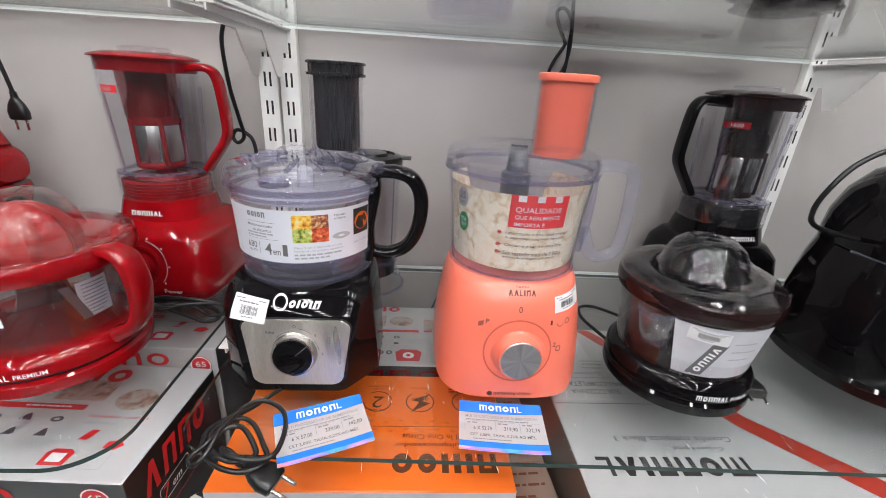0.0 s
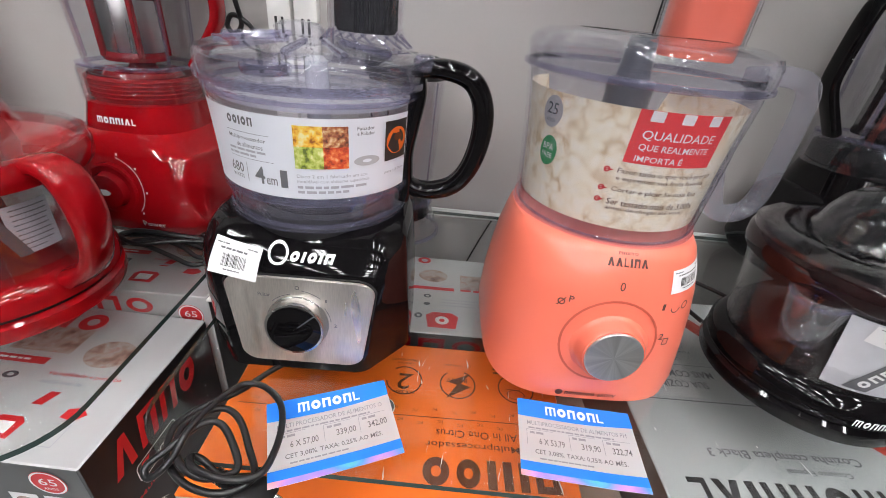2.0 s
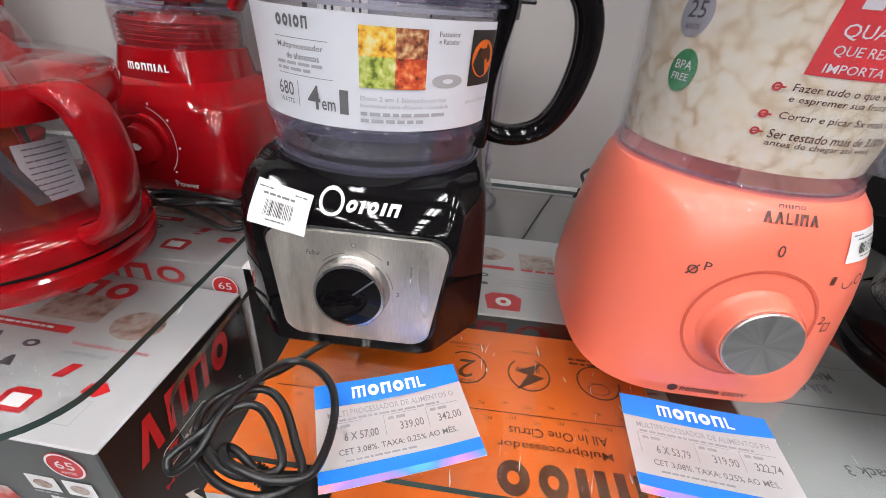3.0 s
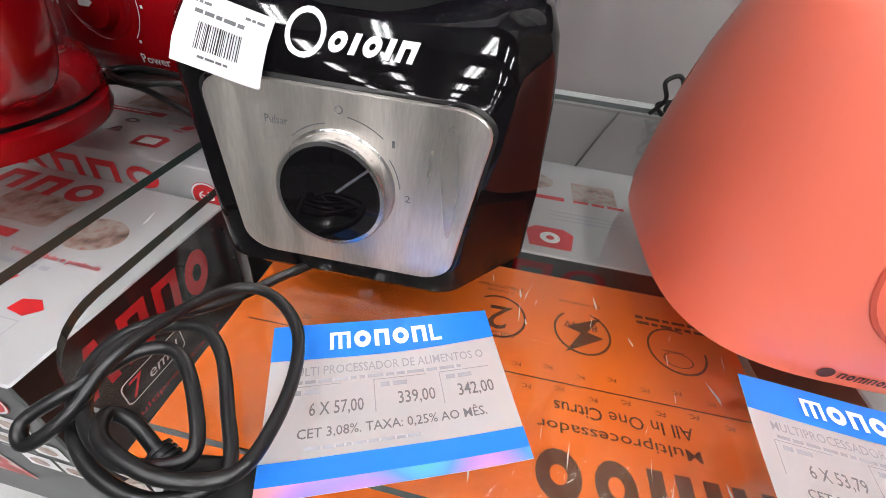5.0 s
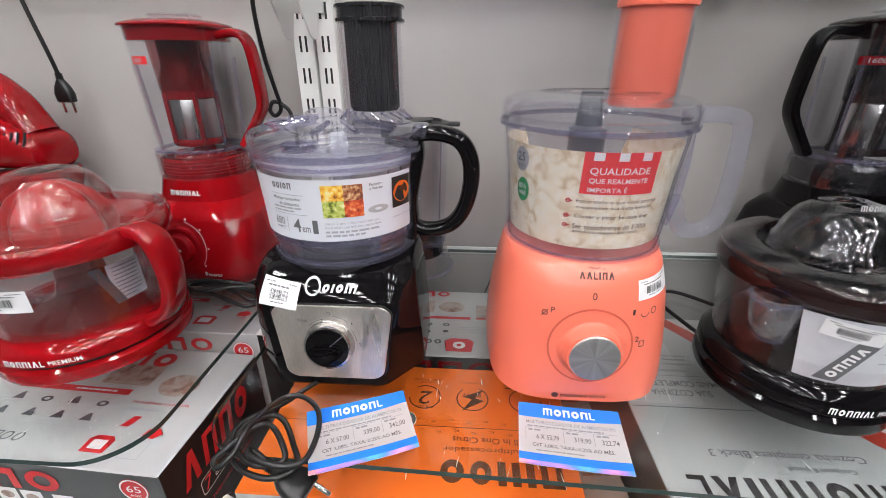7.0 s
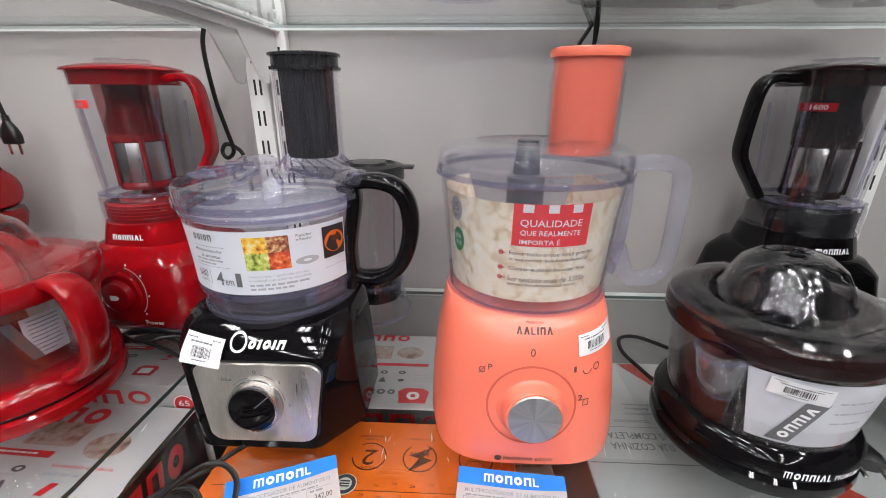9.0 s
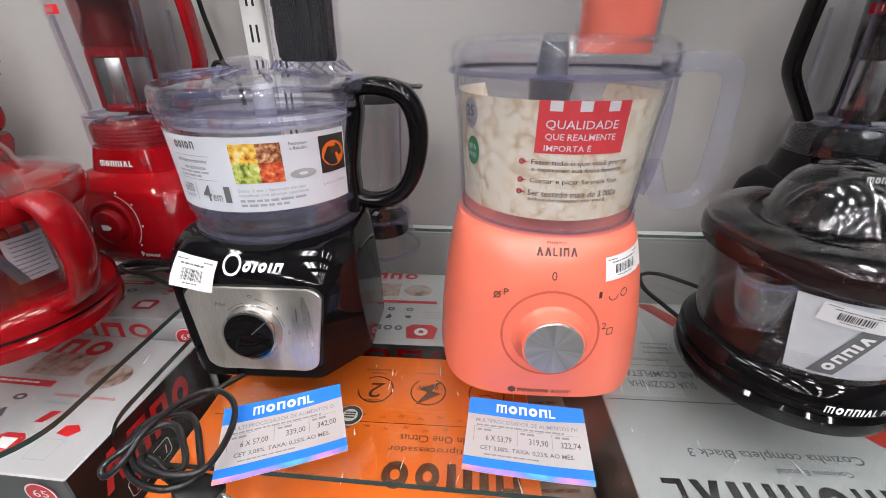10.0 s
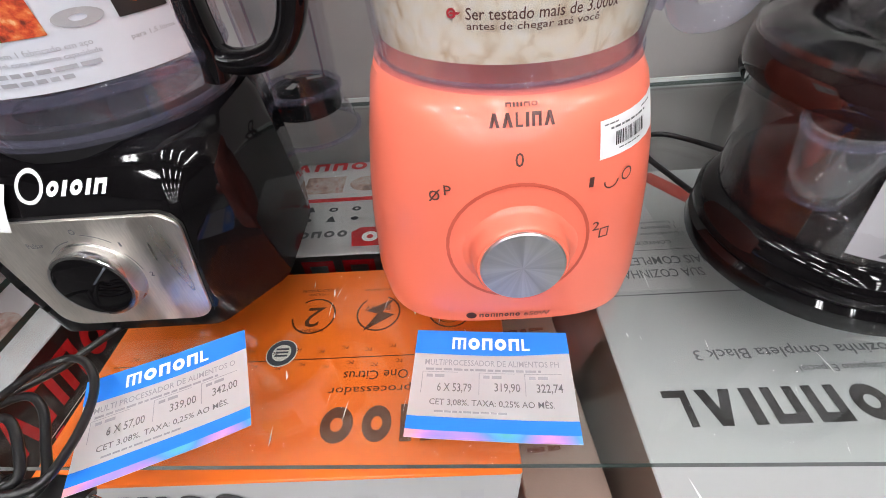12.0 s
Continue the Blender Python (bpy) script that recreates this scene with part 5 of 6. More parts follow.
# ---- jug blenders ----
def jug_blender(label, x, y, turn, shell_mat, lid_mat, handle_side, mark, jar_mat, girth=1.0):
    t = thing("blender", label, "blender", x, y, G, turn, group="jug blenders", size=1.03)
    rows = [(0.0, 0, 0, 0.092, 0.088, 6), (0.004, 0, 0, 0.100, 0.095, 6), (0.022, 0, 0, 0.112, 0.106, 6), (0.030, 0, 0, 0.115, 0.108, 6), (0.075, 0, 0, 0.111, 0.106, 6), (0.112, 0, 0, 0.104, 0.100, 5.5), (0.118, 0, 0, 0.100, 0.097, 5), (0.133, 0, 0, 0.078, 0.076, 3.5), (0.136, 0, 0, 0.072, 0.072, 2.8), (0.168, 0, 0, 0.069, 0.069, 2.2), (0.170, 0, 0, 0.066, 0.066, 2.2)]
    rows = [(z, a, b, c * (girth if z < 0.13 else 1), d * (girth if z < 0.13 else 1), n) for z, a, b, c, d, n in rows]
    body = part("motor_base", loft(rows, 64), shell_mat, t)
    f = loft_front(rows, 0, 0)
    bm = mark_row(bmesh.new(), f, 0.0, 0.150, 0.050, 0.0078, "monniwl")
    part("maker_mark", bm, WHITE_INK, body, "white printed mark as plain shapes", flat=True)
    kc = Vector(f(0.0, 0.072, 0.0))
    m = Matrix.Translation(kc) @ pose(0, 0, 0, 90, 0, 0)
    bm = turned([(0.034, -0.006), (0.034, 0.001), (0.031, 0.0025), (0.027, 0.0015), (0.024, 0.002), (0.022, 0.011), (0.019, 0.0125), (0.0001, 0.0125)], 40)
    dial = part("dial", bm, shell_mat, t, "round speed dial", m=m)
    bm = bmesh.new()
    poly(bm, lambda u, v, h: (u, v, h), [(-0.006, -0.004), (0.004, -0.004), (0.009, 0.0), (0.004, 0.004), (-0.006, 0.004)], 0.0131)
    part("dial_pointer", bm, WHITE_INK, dial, flat=True, m=m)
    bm = disc(bmesh.new(), f, 0.0, 0.072, 0.0425, 0.0418, 24, a0=-40, a1=75)
    for a in (-40, 0, 40, 75):
        patch(bm, f, 0.046 * math.cos(radians(a)) - 0.0012, 0.072 + 0.046 * math.sin(radians(a)) - 0.0012, 0.046 * math.cos(radians(a)) + 0.0012, 0.072 + 0.046 * math.sin(radians(a)) + 0.0012)
    part("dial_print", bm, WHITE_INK, body, flat=True)
    lettering(body, WHITE_INK, f, [("Power", 0.046, 0.028, 0.030, 0.0082), ("Turbo", -0.045, 0.028, 0.030, 0.0078)])
    # threaded jar foot
    bm = turned([(0.064, 0.168), (0.066, 0.172), (0.066, 0.196), (0.063, 0.200)], 48)
    for i in range(5):
        z = 0.174 + i * 0.005
        turned([(0.0655, z), (0.0675, z + 0.001), (0.0675, z + 0.0025), (0.0655, z + 0.0035)], 48, bm=bm)
    foot = part("jar_foot", bm, shell_mat, t, "ribbed jar foot")
    part("jar_skirt", shell([(0.0735, 0.170), (0.0738, 0.172), (0.0725, 0.205), (0.071, 0.208)], 0.0018, 56), jar_mat, t, "clear skirt of the jar")
    prof = [(0.056, 0.200), (0.058, 0.204), (0.0592, 0.215), (0.0622, 0.28), (0.0655, 0.35), (0.0672, 0.386)]
    jar = part("jar", shell(prof, 0.0026, 64, n=2.6), jar_mat, t, "clear plastic jar with moulded ribs")
    part("jar_ring", shell([(0.0600, 0.2085), (0.0660, 0.2095), (0.0660, 0.2125), (0.0600, 0.2135)], 0.003, 56, n=2.6), CLEARE, jar)
    for a in (200, 340, 30, 150):
        c, s = math.cos(radians(a)), math.sin(radians(a))
        n = 2.6
        def at(r, z):
            return (r * math.copysign(abs(c) ** (2 / n), c), r * math.copysign(abs(s) ** (2 / n), s), z)
        part("jar_rib", sweep([at(0.0582, 0.216), at(0.0612, 0.28), at(0.0645, 0.345)], 0.0022, 0.0022, 4, 8), CLEARE, jar)
    part("blade_hub", turned([(0.048, 0.198), (0.043, 0.203), (0.018, 0.205), (0.012, 0.215), (0.0001, 0.217)], 32), shell_mat, t)
    for a in (20, 110, 200, 290):
        c, s = math.cos(radians(a)), math.sin(radians(a))
        bm = bmesh.new()
        vs = [bm.verts.new(p) for p in ((0.005 * -s, 0.005 * c, 0.214), (0.034 * c - 0.002 * s, 0.034 * s + 0.002 * c, 0.224), (0.036 * c, 0.036 * s, 0.2245), (-0.005 * -s, -0.005 * c, 0.214))]
        bm.faces.new(vs)
        bmesh.ops.solidify(bm, geom=bm.faces[:], thickness=0.0012)
        part("blade", bm, CHROME, t, "steel blade")
    # filter: coloured upper tube with a steel sleeve
    fx = -handle_side * 0.006
    fl = part("filter", turned([(0.036, 0.215), (0.037, 0.218), (0.037, 0.222), (0.0355, 0.224), (0.0355, 0.285), (0.0375, 0.287), (0.0372, 0.312), (0.030, 0.332), (0.029, 0.345), (0.030, 0.380), (0.0001, 0.381)], 40, fx, 0.0), lid_mat, t, "tinted filter tube")
    part("filter_sleeve", turned([(0.0358, 0.226), (0.0366, 0.228), (0.0366, 0.283), (0.0358, 0.285)], 40, fx, 0.0), STEEL_MESH, fl, "steel filter sleeve")
    for i in range(5):
        a = 2 * math.pi * i / 5 + 0.5
        p = (fx + 0.0372 * math.cos(a), 0.0372 * math.sin(a))
        part("filter_post", block(p[0] - 0.003, p[1] - 0.003, 0.220, p[0] + 0.003, p[1] + 0.003, 0.295, 0.001), lid_mat, fl)
    part("funnel", turned([(0.043, 0.382), (0.041, 0.345), (0.0395, 0.315), (0.039, 0.298)], 36, fx, 0.0), clear("funnel_" + label.split()[0], tuple(min(1, 0.45 + 1.2 * c) for c in lid_mat.node_tree.nodes["Mix"].inputs[7].default_value[:3]), 0.05, 1.45), fl)
    # lid
    rows = [(0.366, 0, 0, 0.0640, 0.0640, 2.6), (0.384, 0, 0, 0.0650, 0.0650, 2.6), (0.3845, 0, 0, 0.0705, 0.0705, 2.6), (0.3865, 0, 0, 0.0708, 0.0708, 2.6), (0.3885, 0, 0, 0.069, 0.069, 2.6), (0.3935, 0, 0, 0.052, 0.052, 2.4), (0.3945, 0, 0, 0.040, 0.040, 2)]
    lid = part("lid", loft(rows, 56), lid_mat, t, "plastic jar lid")
    part("lid_cap", shell([(0.036, 0.393), (0.037, 0.395), (0.037, 0.400), (0.034, 0.402), (0.012, 0.403)], 0.002, 36), jar_mat, lid, "small clear cap in the lid")
    # handle
    s = handle_side
    pts = [(s * 0.062, 0, 0.374), (s * 0.090, 0, 0.377), (s * 0.105, 0, 0.370), (s * 0.112, 0, 0.350), (s * 0.116, 0, 0.30), (s * 0.115, 0, 0.276), (s * 0.106, 0, 0.258), (s * 0.084, 0, 0.228), (s * 0.074, 0, 0.214)]
    part("handle", sweep(pts, 0.0062, 0.0125, 8, 14, n=3.2, up=(0, 1, 0)), shell_mat, t, "angular handle")
    part("handle_spine", sweep([(s * 0.069, 0, 0.362), (s * 0.066, 0, 0.30), (s * 0.063, 0, 0.235)], 0.003, 0.007, 5, 8, up=(0, 1, 0)), jar_mat, jar)
    fj = round_front(0, 0, lambda z: 0.0662, 0.0, 0)
    u0 = -0.046 if handle_side > 0 else -0.082
    bm = patch(bmesh.new(), fj, u0, 0.335, u0 + 0.038, 0.3455, 10, 1, h=0.0016)
    st = part("jar_sticker", bm, RED_BRIGHT if handle_side > 0 else RED_DARK, jar, "small red sticker on the jar", flat=True)
    part("sticker_print", words(bmesh.new(), fj, "1600", u0 + 0.020, 0.3402, 0.018, 0.0062, h=0.0022), SILVER_INK, st, flat=True)
    return t


jug_blender("red jug blender with clear jar and steel filter", -0.468, 0.424, -4.0, RED, RED_DARK, 1, True, CLEARP)
jug_blender("black jug blender with clear jar and steel filter", 0.573, 0.415, 6.0, BLACK, MAROON, -1, True, CLEARP, 0.85)


# ---- citrus juicers ----
def juicer(label, x, y, turn, col, ring_col, bowl_mat, cone_mat, handle, s=1.0, size=1.0):
    t = thing("citrus_juicer", label, "citrus juicer", x, y, G, turn, group="citrus juicers", size=size)
    P = lambda rows: [(r * s, z) for r, z in rows]
    base = part("motor_base", turned(P([(0.096, 0.0), (0.104, 0.002), (0.106, 0.008), (0.105, 0.016), (0.1, 0.020)]), 72, caps=(True, False)), col, t, "round foot of the base")
    part("base_groove", turned(P([(0.099, 0.018), (0.098, 0.0215), (0.100, 0.024)]), 64), BLACK_SOFT, base)
    part("base_band", turned(P([(0.1, 0.0225), (0.1045, 0.025), (0.1045, 0.036), (0.100, 0.043), (0.093, 0.049), (0.060, 0.052), (0.022, 0.062), (0.0001, 0.066)]), 72), col, base, "glossy moulded band")
    prof = P([(0.089, 0.048), (0.093, 0.050), (0.0935, 0.058), (0.096, 0.085), (0.1, 0.115), (0.1045, 0.139)])
    bowl = part("bowl", shell(prof, 0.0024, 72), bowl_mat, t, "clear juice bowl")
    if handle:
        part("bowl_inner", turned(P([(0.088, 0.056), (0.05, 0.060), (0.032, 0.068), (0.026, 0.085), (0.022, 0.125), (0.0001, 0.127)]), 48), clear("tinted_bowl_floor", (0.80, 0.45, 0.45), 0.04, 1.5, 0.06, (0.6, 0.2, 0.2)), bowl, "tinted bowl floor and shaft")
    else:
        part("bowl_inner", turned(P([(0.090, 0.052), (0.086, 0.066), (0.074, 0.078), (0.050, 0.088), (0.034, 0.096), (0.026, 0.110), (0.022, 0.125), (0.0001, 0.127)]), 48), MAROON, bowl, "dark brown inner cone and shaft")
    r0 = part("rim", turned(P([(0.1025, 0.134), (0.1085, 0.135), (0.1105, 0.140), (0.1105, 0.151), (0.107, 0.157), (0.1, 0.158), (0.098, 0.150), (0.100, 0.138)]), 72), ring_col, t, "glossy rim ring")
    part("sieve", turned(P([(0.1, 0.150), (0.085, 0.140), (0.06, 0.133), (0.048, 0.136)]), 56), cone_mat, t)
    cone = turned(P([(0.048, 0.136), (0.050, 0.150), (0.046, 0.168), (0.034, 0.186), (0.018, 0.197), (0.0001, 0.200)]), 48)
    for v in cone.verts:
        a = math.atan2(v.co.y, v.co.x)
        k = 1 + 0.10 * math.cos(a * 8)
        v.co.x *= k
        v.co.y *= k
    part("reamer", cone, cone_mat, t, "ribbed reamer cone")
    dome = part("dust_cover", shell(P([(0.1085, 0.1565), (0.1085, 0.160), (0.1, 0.166), (0.08, 0.169), (0.062, 0.169), (0.0585, 0.172), (0.055, 0.186), (0.046, 0.201), (0.032, 0.211), (0.014, 0.2155), (0.002, 0.216)]), 0.0018, 72), COVERK if not handle else COVERR, t, "clear domed dust cover")
    fb = round_front(0, 0, lambda z: 0.1045 * s, 0.0)
    bm = mark_row(bmesh.new(), fb, 0.012 * s, 0.031, 0.044 * s, 0.0075, "monniwl")
    words(bm, fb, "PREMIUM", 0.053 * s, 0.0305, 0.030 * s, 0.0055)
    part("maker_mark", bm, WHITE_INK, base, "white mark as plain shapes with a small word", flat=True)
    return t, bowl, r0


tj, bowl, r0 = juicer("black citrus juicer with smoked clear bowl and cover", 0.379, 0.160, -10.0, BLACK, MAROON, CLEARD, CLEARK, False, 0.915, 1.03)
rad = lambda z: 0.915 * (0.0955 + (z - 0.085) * 0.16)
fj = round_front(0, 0, rad, 0.0)
bm = bmesh.new()
g = [[bm.verts.new(fj(u, v, 0.0012)) for u in [(-0.056 + 0.016 * (1 - (v - 0.055) / 0.075)) + (0.135 - 0.012 * (1 - (v - 0.055) / 0.075)) * i / 14 for i in range(15)]] for v in [0.055 + 0.0125 * j for j in range(7)]]
for j in range(6):
    for i in range(14):
        bm.faces.new((g[j][i], g[j][i + 1], g[j + 1][i + 1], g[j + 1][i]))
lab = part("leaflet", bm, LABELG, bowl, "white printed leaflet in the bowl")
bm = patch(bmesh.new(), fj, -0.026, 0.058, -0.008, 0.108, 3, 5, h=0.0018, lean=0.35)
part("leaflet_band", bm, GREY_INK, lab, flat=True)
c62, s62 = math.cos(radians(70)), math.sin(radians(70))
fr2 = lambda u, v, h: fj(-0.0085 + u * c62 - v * s62, 0.083 + u * s62 + v * c62, h)
bm = mark_row(bmesh.new(), fr2, 0.0, 0.0, 0.042, 0.0085, "onniw", h=0.0024)
part("leaflet_mark", bm, WHITE_INK, lab, flat=True)
bm = bars(bmesh.new(), fj, 0.015, 0.11, 0.05, 3, 0.012, 0.002, 3, h=0.0018)
part("leaflet_print", bm, PALE_INK, lab, flat=True)
barcode_sticker(bowl, lambda u, v, h: fj(-0.016 + u, 0.118 + v - u * 0.10, h + 0.0022), 0.046, 0.018, 6)
# pouring spout on the black juicer: a rounded clear cup under the rim, with a thick lip
SPOUT_A = radians(222)
sc, ss = math.cos(SPOUT_A), math.sin(SPOUT_A)


def spout_point(a, out, z, wide):
    """a runs round the cup from one side to the other."""
    side, ahead = wide * math.cos(a), out * math.sin(a)
    r = 0.082 + ahead
    return (r * sc - side * ss, r * ss + side * sc, z)


rows = [(0.014, 0.012, 0.082), (0.018, 0.018, 0.088), (0.021, 0.024, 0.102), (0.023, 0.029, 0.118), (0.024, 0.033, 0.133)]
outer = [[spout_point(math.pi * i / 18, o, z, w) for i in range(19)] for w, o, z in rows]
inner = [[spout_point(math.pi * i / 18, o - 0.002, z + 0.001, w - 0.002) for i in range(19)] for w, o, z in reversed(rows)]
bm = bmesh.new()
grid = [[bm.verts.new(q) for q in r] for r in outer + inner]
for lo_row, hi_row in zip(grid, grid[1:] + grid[:1]):
    for i in range(18):
        bm.faces.new((lo_row[i], lo_row[i + 1], hi_row[i + 1], hi_row[i]))
# pale haze in the colour stands in for light refracted through the spout
part("spout", bm, clear("spout_plastic", (0.88, 0.87, 0.89), 0.02, 1.7, 0.07, (0.75, 0.74, 0.78)), bowl, "clear pouring spout")
part("spout_lip", sweep([spout_point(math.pi * i / 12, 0.033, 0.133 - 0.004 * math.sin(math.pi * i / 12), 0.024) for i in range(13)], 0.0017, 0.0017, 3, 8), CLEARE, bowl)
part("spout_edge", sweep([spout_point(math.pi * i / 12, 0.012, 0.082, 0.014) for i in range(13)], 0.0014, 0.0014, 3, 8), CLEARE, bowl)

tr, bowl, r0 = juicer("red citrus juicer with clear bowl, handle and cover", -0.522, 0.184, -4.0, RED, RED, CLEARP, surface("translucent_red_plastic", (0.40, 0.018, 0.02), 0.28, var=0.1, scale=20), True, 0.965, 1.10)
pts = [(0.092, -0.012, 0.150), (0.112, -0.014, 0.153), (0.128, -0.015, 0.142), (0.135, -0.015, 0.112), (0.131, -0.014, 0.080), (0.119, -0.013, 0.056), (0.098, -0.012, 0.042)]
part("handle", sweep(pts, 0.0085, 0.015, 8, 16, n=2.8, up=(0, 1, 0), radii=[0.9, 1.0, 1.1, 1.1, 1.0, 1.0, 1.2]), RED, tr, "red looped handle")
fj = round_front(0, 0, lambda z: 0.0985, 0.0)
barcode_sticker(bowl, lambda u, v, h: fj(0.016 + u, 0.106 + v - u * 0.05, h + 0.002), 0.056, 0.024, 12)
bm = patch(bmesh.new(), round_front(0, 0, lambda z: 0.080, 0.0), 0.092, 0.070, 0.128, 0.116, 8, 2)
lf = part("leaflet", bm, LABELG, bowl, "folded printed leaflet inside the bowl", flat=True)
bm = bars(bmesh.new(), round_front(0, 0, lambda z: 0.081, 0.0), 0.098, 0.112, 0.126, 9, 0.0046, 0.0011, 3)
part("leaflet_print", bm, GREY_INK, lf, flat=True)
part("leaflet_band", patch(bmesh.new(), round_front(0, 0, lambda z: 0.0815, 0.0), 0.094, 0.070, 0.104, 0.116, 3, 4, lean=-0.35), GREY_DARK, lf, flat=True)


# ---- large black machine at the end of the shelf ----
def black_machine():
    t = thing("air_fryer", "tall glossy black rounded countertop fryer", "air fryer", 0.745, 0.185)
    rows = [(0.0, 0, 0, 0.134, 0.125, 2.4), (0.006, 0, 0, 0.144, 0.135, 2.4), (0.024, 0, 0, 0.150, 0.140, 2.4), (0.030, 0, 0, 0.146, 0.136, 2.4), (0.036, 0, 0, 0.147, 0.137, 2.4), (0.10, 0, 0, 0.147, 0.137, 2.4), (0.16, 0, 0, 0.139, 0.130, 2.4), (0.196, 0, 0, 0.130, 0.123, 2.4)]
    part("body", loft(rows, 64), BLACK, t)
    rows = [(0.196, 0, 0.0, 0.127, 0.120, 2.4), (0.199, 0, 0.0, 0.132, 0.125, 2.4), (0.24, 0, 0.004, 0.128, 0.121, 2.3), (0.275, 0.002, 0.006, 0.118, 0.112, 2.2), (0.305, 0.006, 0.008, 0.098, 0.094, 2.1), (0.322, 0.010, 0.010, 0.066, 0.066, 2.0), (0.329, 0.012, 0.011, 0.022, 0.022, 2.0)]
    part("hood", loft(rows, 64), BLACK, t, "glossy black domed hood")
    m = pose(-0.058, -0.083, 0.272, 56, 0, -32)
    bm = turned([(0.026, -0.006), (0.027, 0.002), (0.024, 0.005), (0.020, 0.004), (0.018, 0.012), (0.015, 0.014), (0.0001, 0.014)], 32)
    part("dial", bm, BLACK, t, "round black dial", m=m)
    part("basket_line", sweep([(0.1325 * math.cos(radians(a)), 0.1255 * math.sin(radians(a)), 0.1975) for a in range(180, 361, 15)], 0.002, 0.002, 3, 8), GREY_DARK, t)
    part("basket_grip", sweep([(0.03, -0.125, 0.16), (0.03, -0.165, 0.155), (0.03, -0.17, 0.12), (0.03, -0.135, 0.11)], 0.010, 0.014, 6, 12, n=3), BLACK, t)
    return t


black_machine()


# ---- red stand mixer at the far end ----
def red_mixer():
    t = thing("stand_mixer", "red stand mixer with a moulded grip and vents", "mixer", -0.872, 0.410, size=1.10)
    rows = [(0.0, 0, 0, 0.10, 0.085, 3), (0.012, 0, 0, 0.104, 0.088, 3), (0.022, 0, 0, 0.095, 0.08, 3), (0.03, 0.05, 0, 0.055, 0.06, 3), (0.10, 0.075, 0, 0.042, 0.05, 3), (0.15, 0.085, 0, 0.052, 0.052, 3), (0.160, 0.085, 0, 0.05, 0.05, 3)]
    part("stand", loft(rows, 48), RED, t)
    prof = [(-0.14, 0.198, 0.02, 0.02), (-0.132, 0.200, 0.038, 0.036), (-0.10, 0.205, 0.046, 0.042), (0.04, 0.205, 0.048, 0.042), (0.10, 0.200, 0.046, 0.038), (0.13, 0.190, 0.040, 0.028), (0.138, 0.186, 0.03, 0.018)]
    bm = skin([[(x, y, zc + z) for y, z, _ in ring(0, 0, a, b, 0, 2.6, 36)] for x, zc, a, b in prof])
    head = part("motor_head", bm, RED, t, "red rounded motor head")
    pts = [(-0.115, 0, 0.235), (-0.105, 0, 0.275), (-0.06, 0, 0.298), (0.0, 0, 0.303), (0.055, 0, 0.296), (0.090, 0, 0.262), (0.112, 0, 0.215)]
    part("grip", sweep(pts, 0.017, 0.022, 8, 16, n=2.8, up=(0, 1, 0), radii=[1, 0.9, 0.8, 0.8, 0.9, 1.2, 1.3]), RED, t, "red moulded grip")
    for i in range(6):
        x = 0.075 + 0.009 * i
        part("vent", sweep([(x, -0.0455 + 0.0012 * i, 0.198), (x + 0.006, -0.046 + 0.0014 * i, 0.21), (x + 0.009, -0.043 + 0.0014 * i, 0.222)], 0.0016, 0.0016, 3, 6), BLACK_SOFT, head)
    f = lambda u, v, h: (u, -0.0488 - h, v)
    bm = bars(bmesh.new(), f, -0.05, 0.200, 0.0, 1, 1, 0.005, 2)
    words(bm, f, "400W", 0.030, 0.200, 0.034, 0.0065)
    part("marking", bm, WHITE_INK, head, flat=True)
    part("turntable", turned([(0.03, 0.022), (0.06, 0.024), (0.062, 0.03), (0.02, 0.034), (0.0001, 0.034)], 32, -0.05, 0), RED, t)
    part("mixing_bowl", shell([(0.04, 0.034), (0.075, 0.06), (0.092, 0.11), (0.1, 0.148)], 0.002, 40, -0.055, 0.0), CLEARP, t, "clear mixing bowl")
    for s in (-1, 1):
        part("beater", sweep([(-0.06 + s * 0.018, 0, 0.175), (-0.06 + s * 0.018, 0, 0.10), (-0.06 + s * 0.018, 0, 0.06)], 0.003, 0.003, 3, 8), CHROME, t)
    return t


red_mixer()


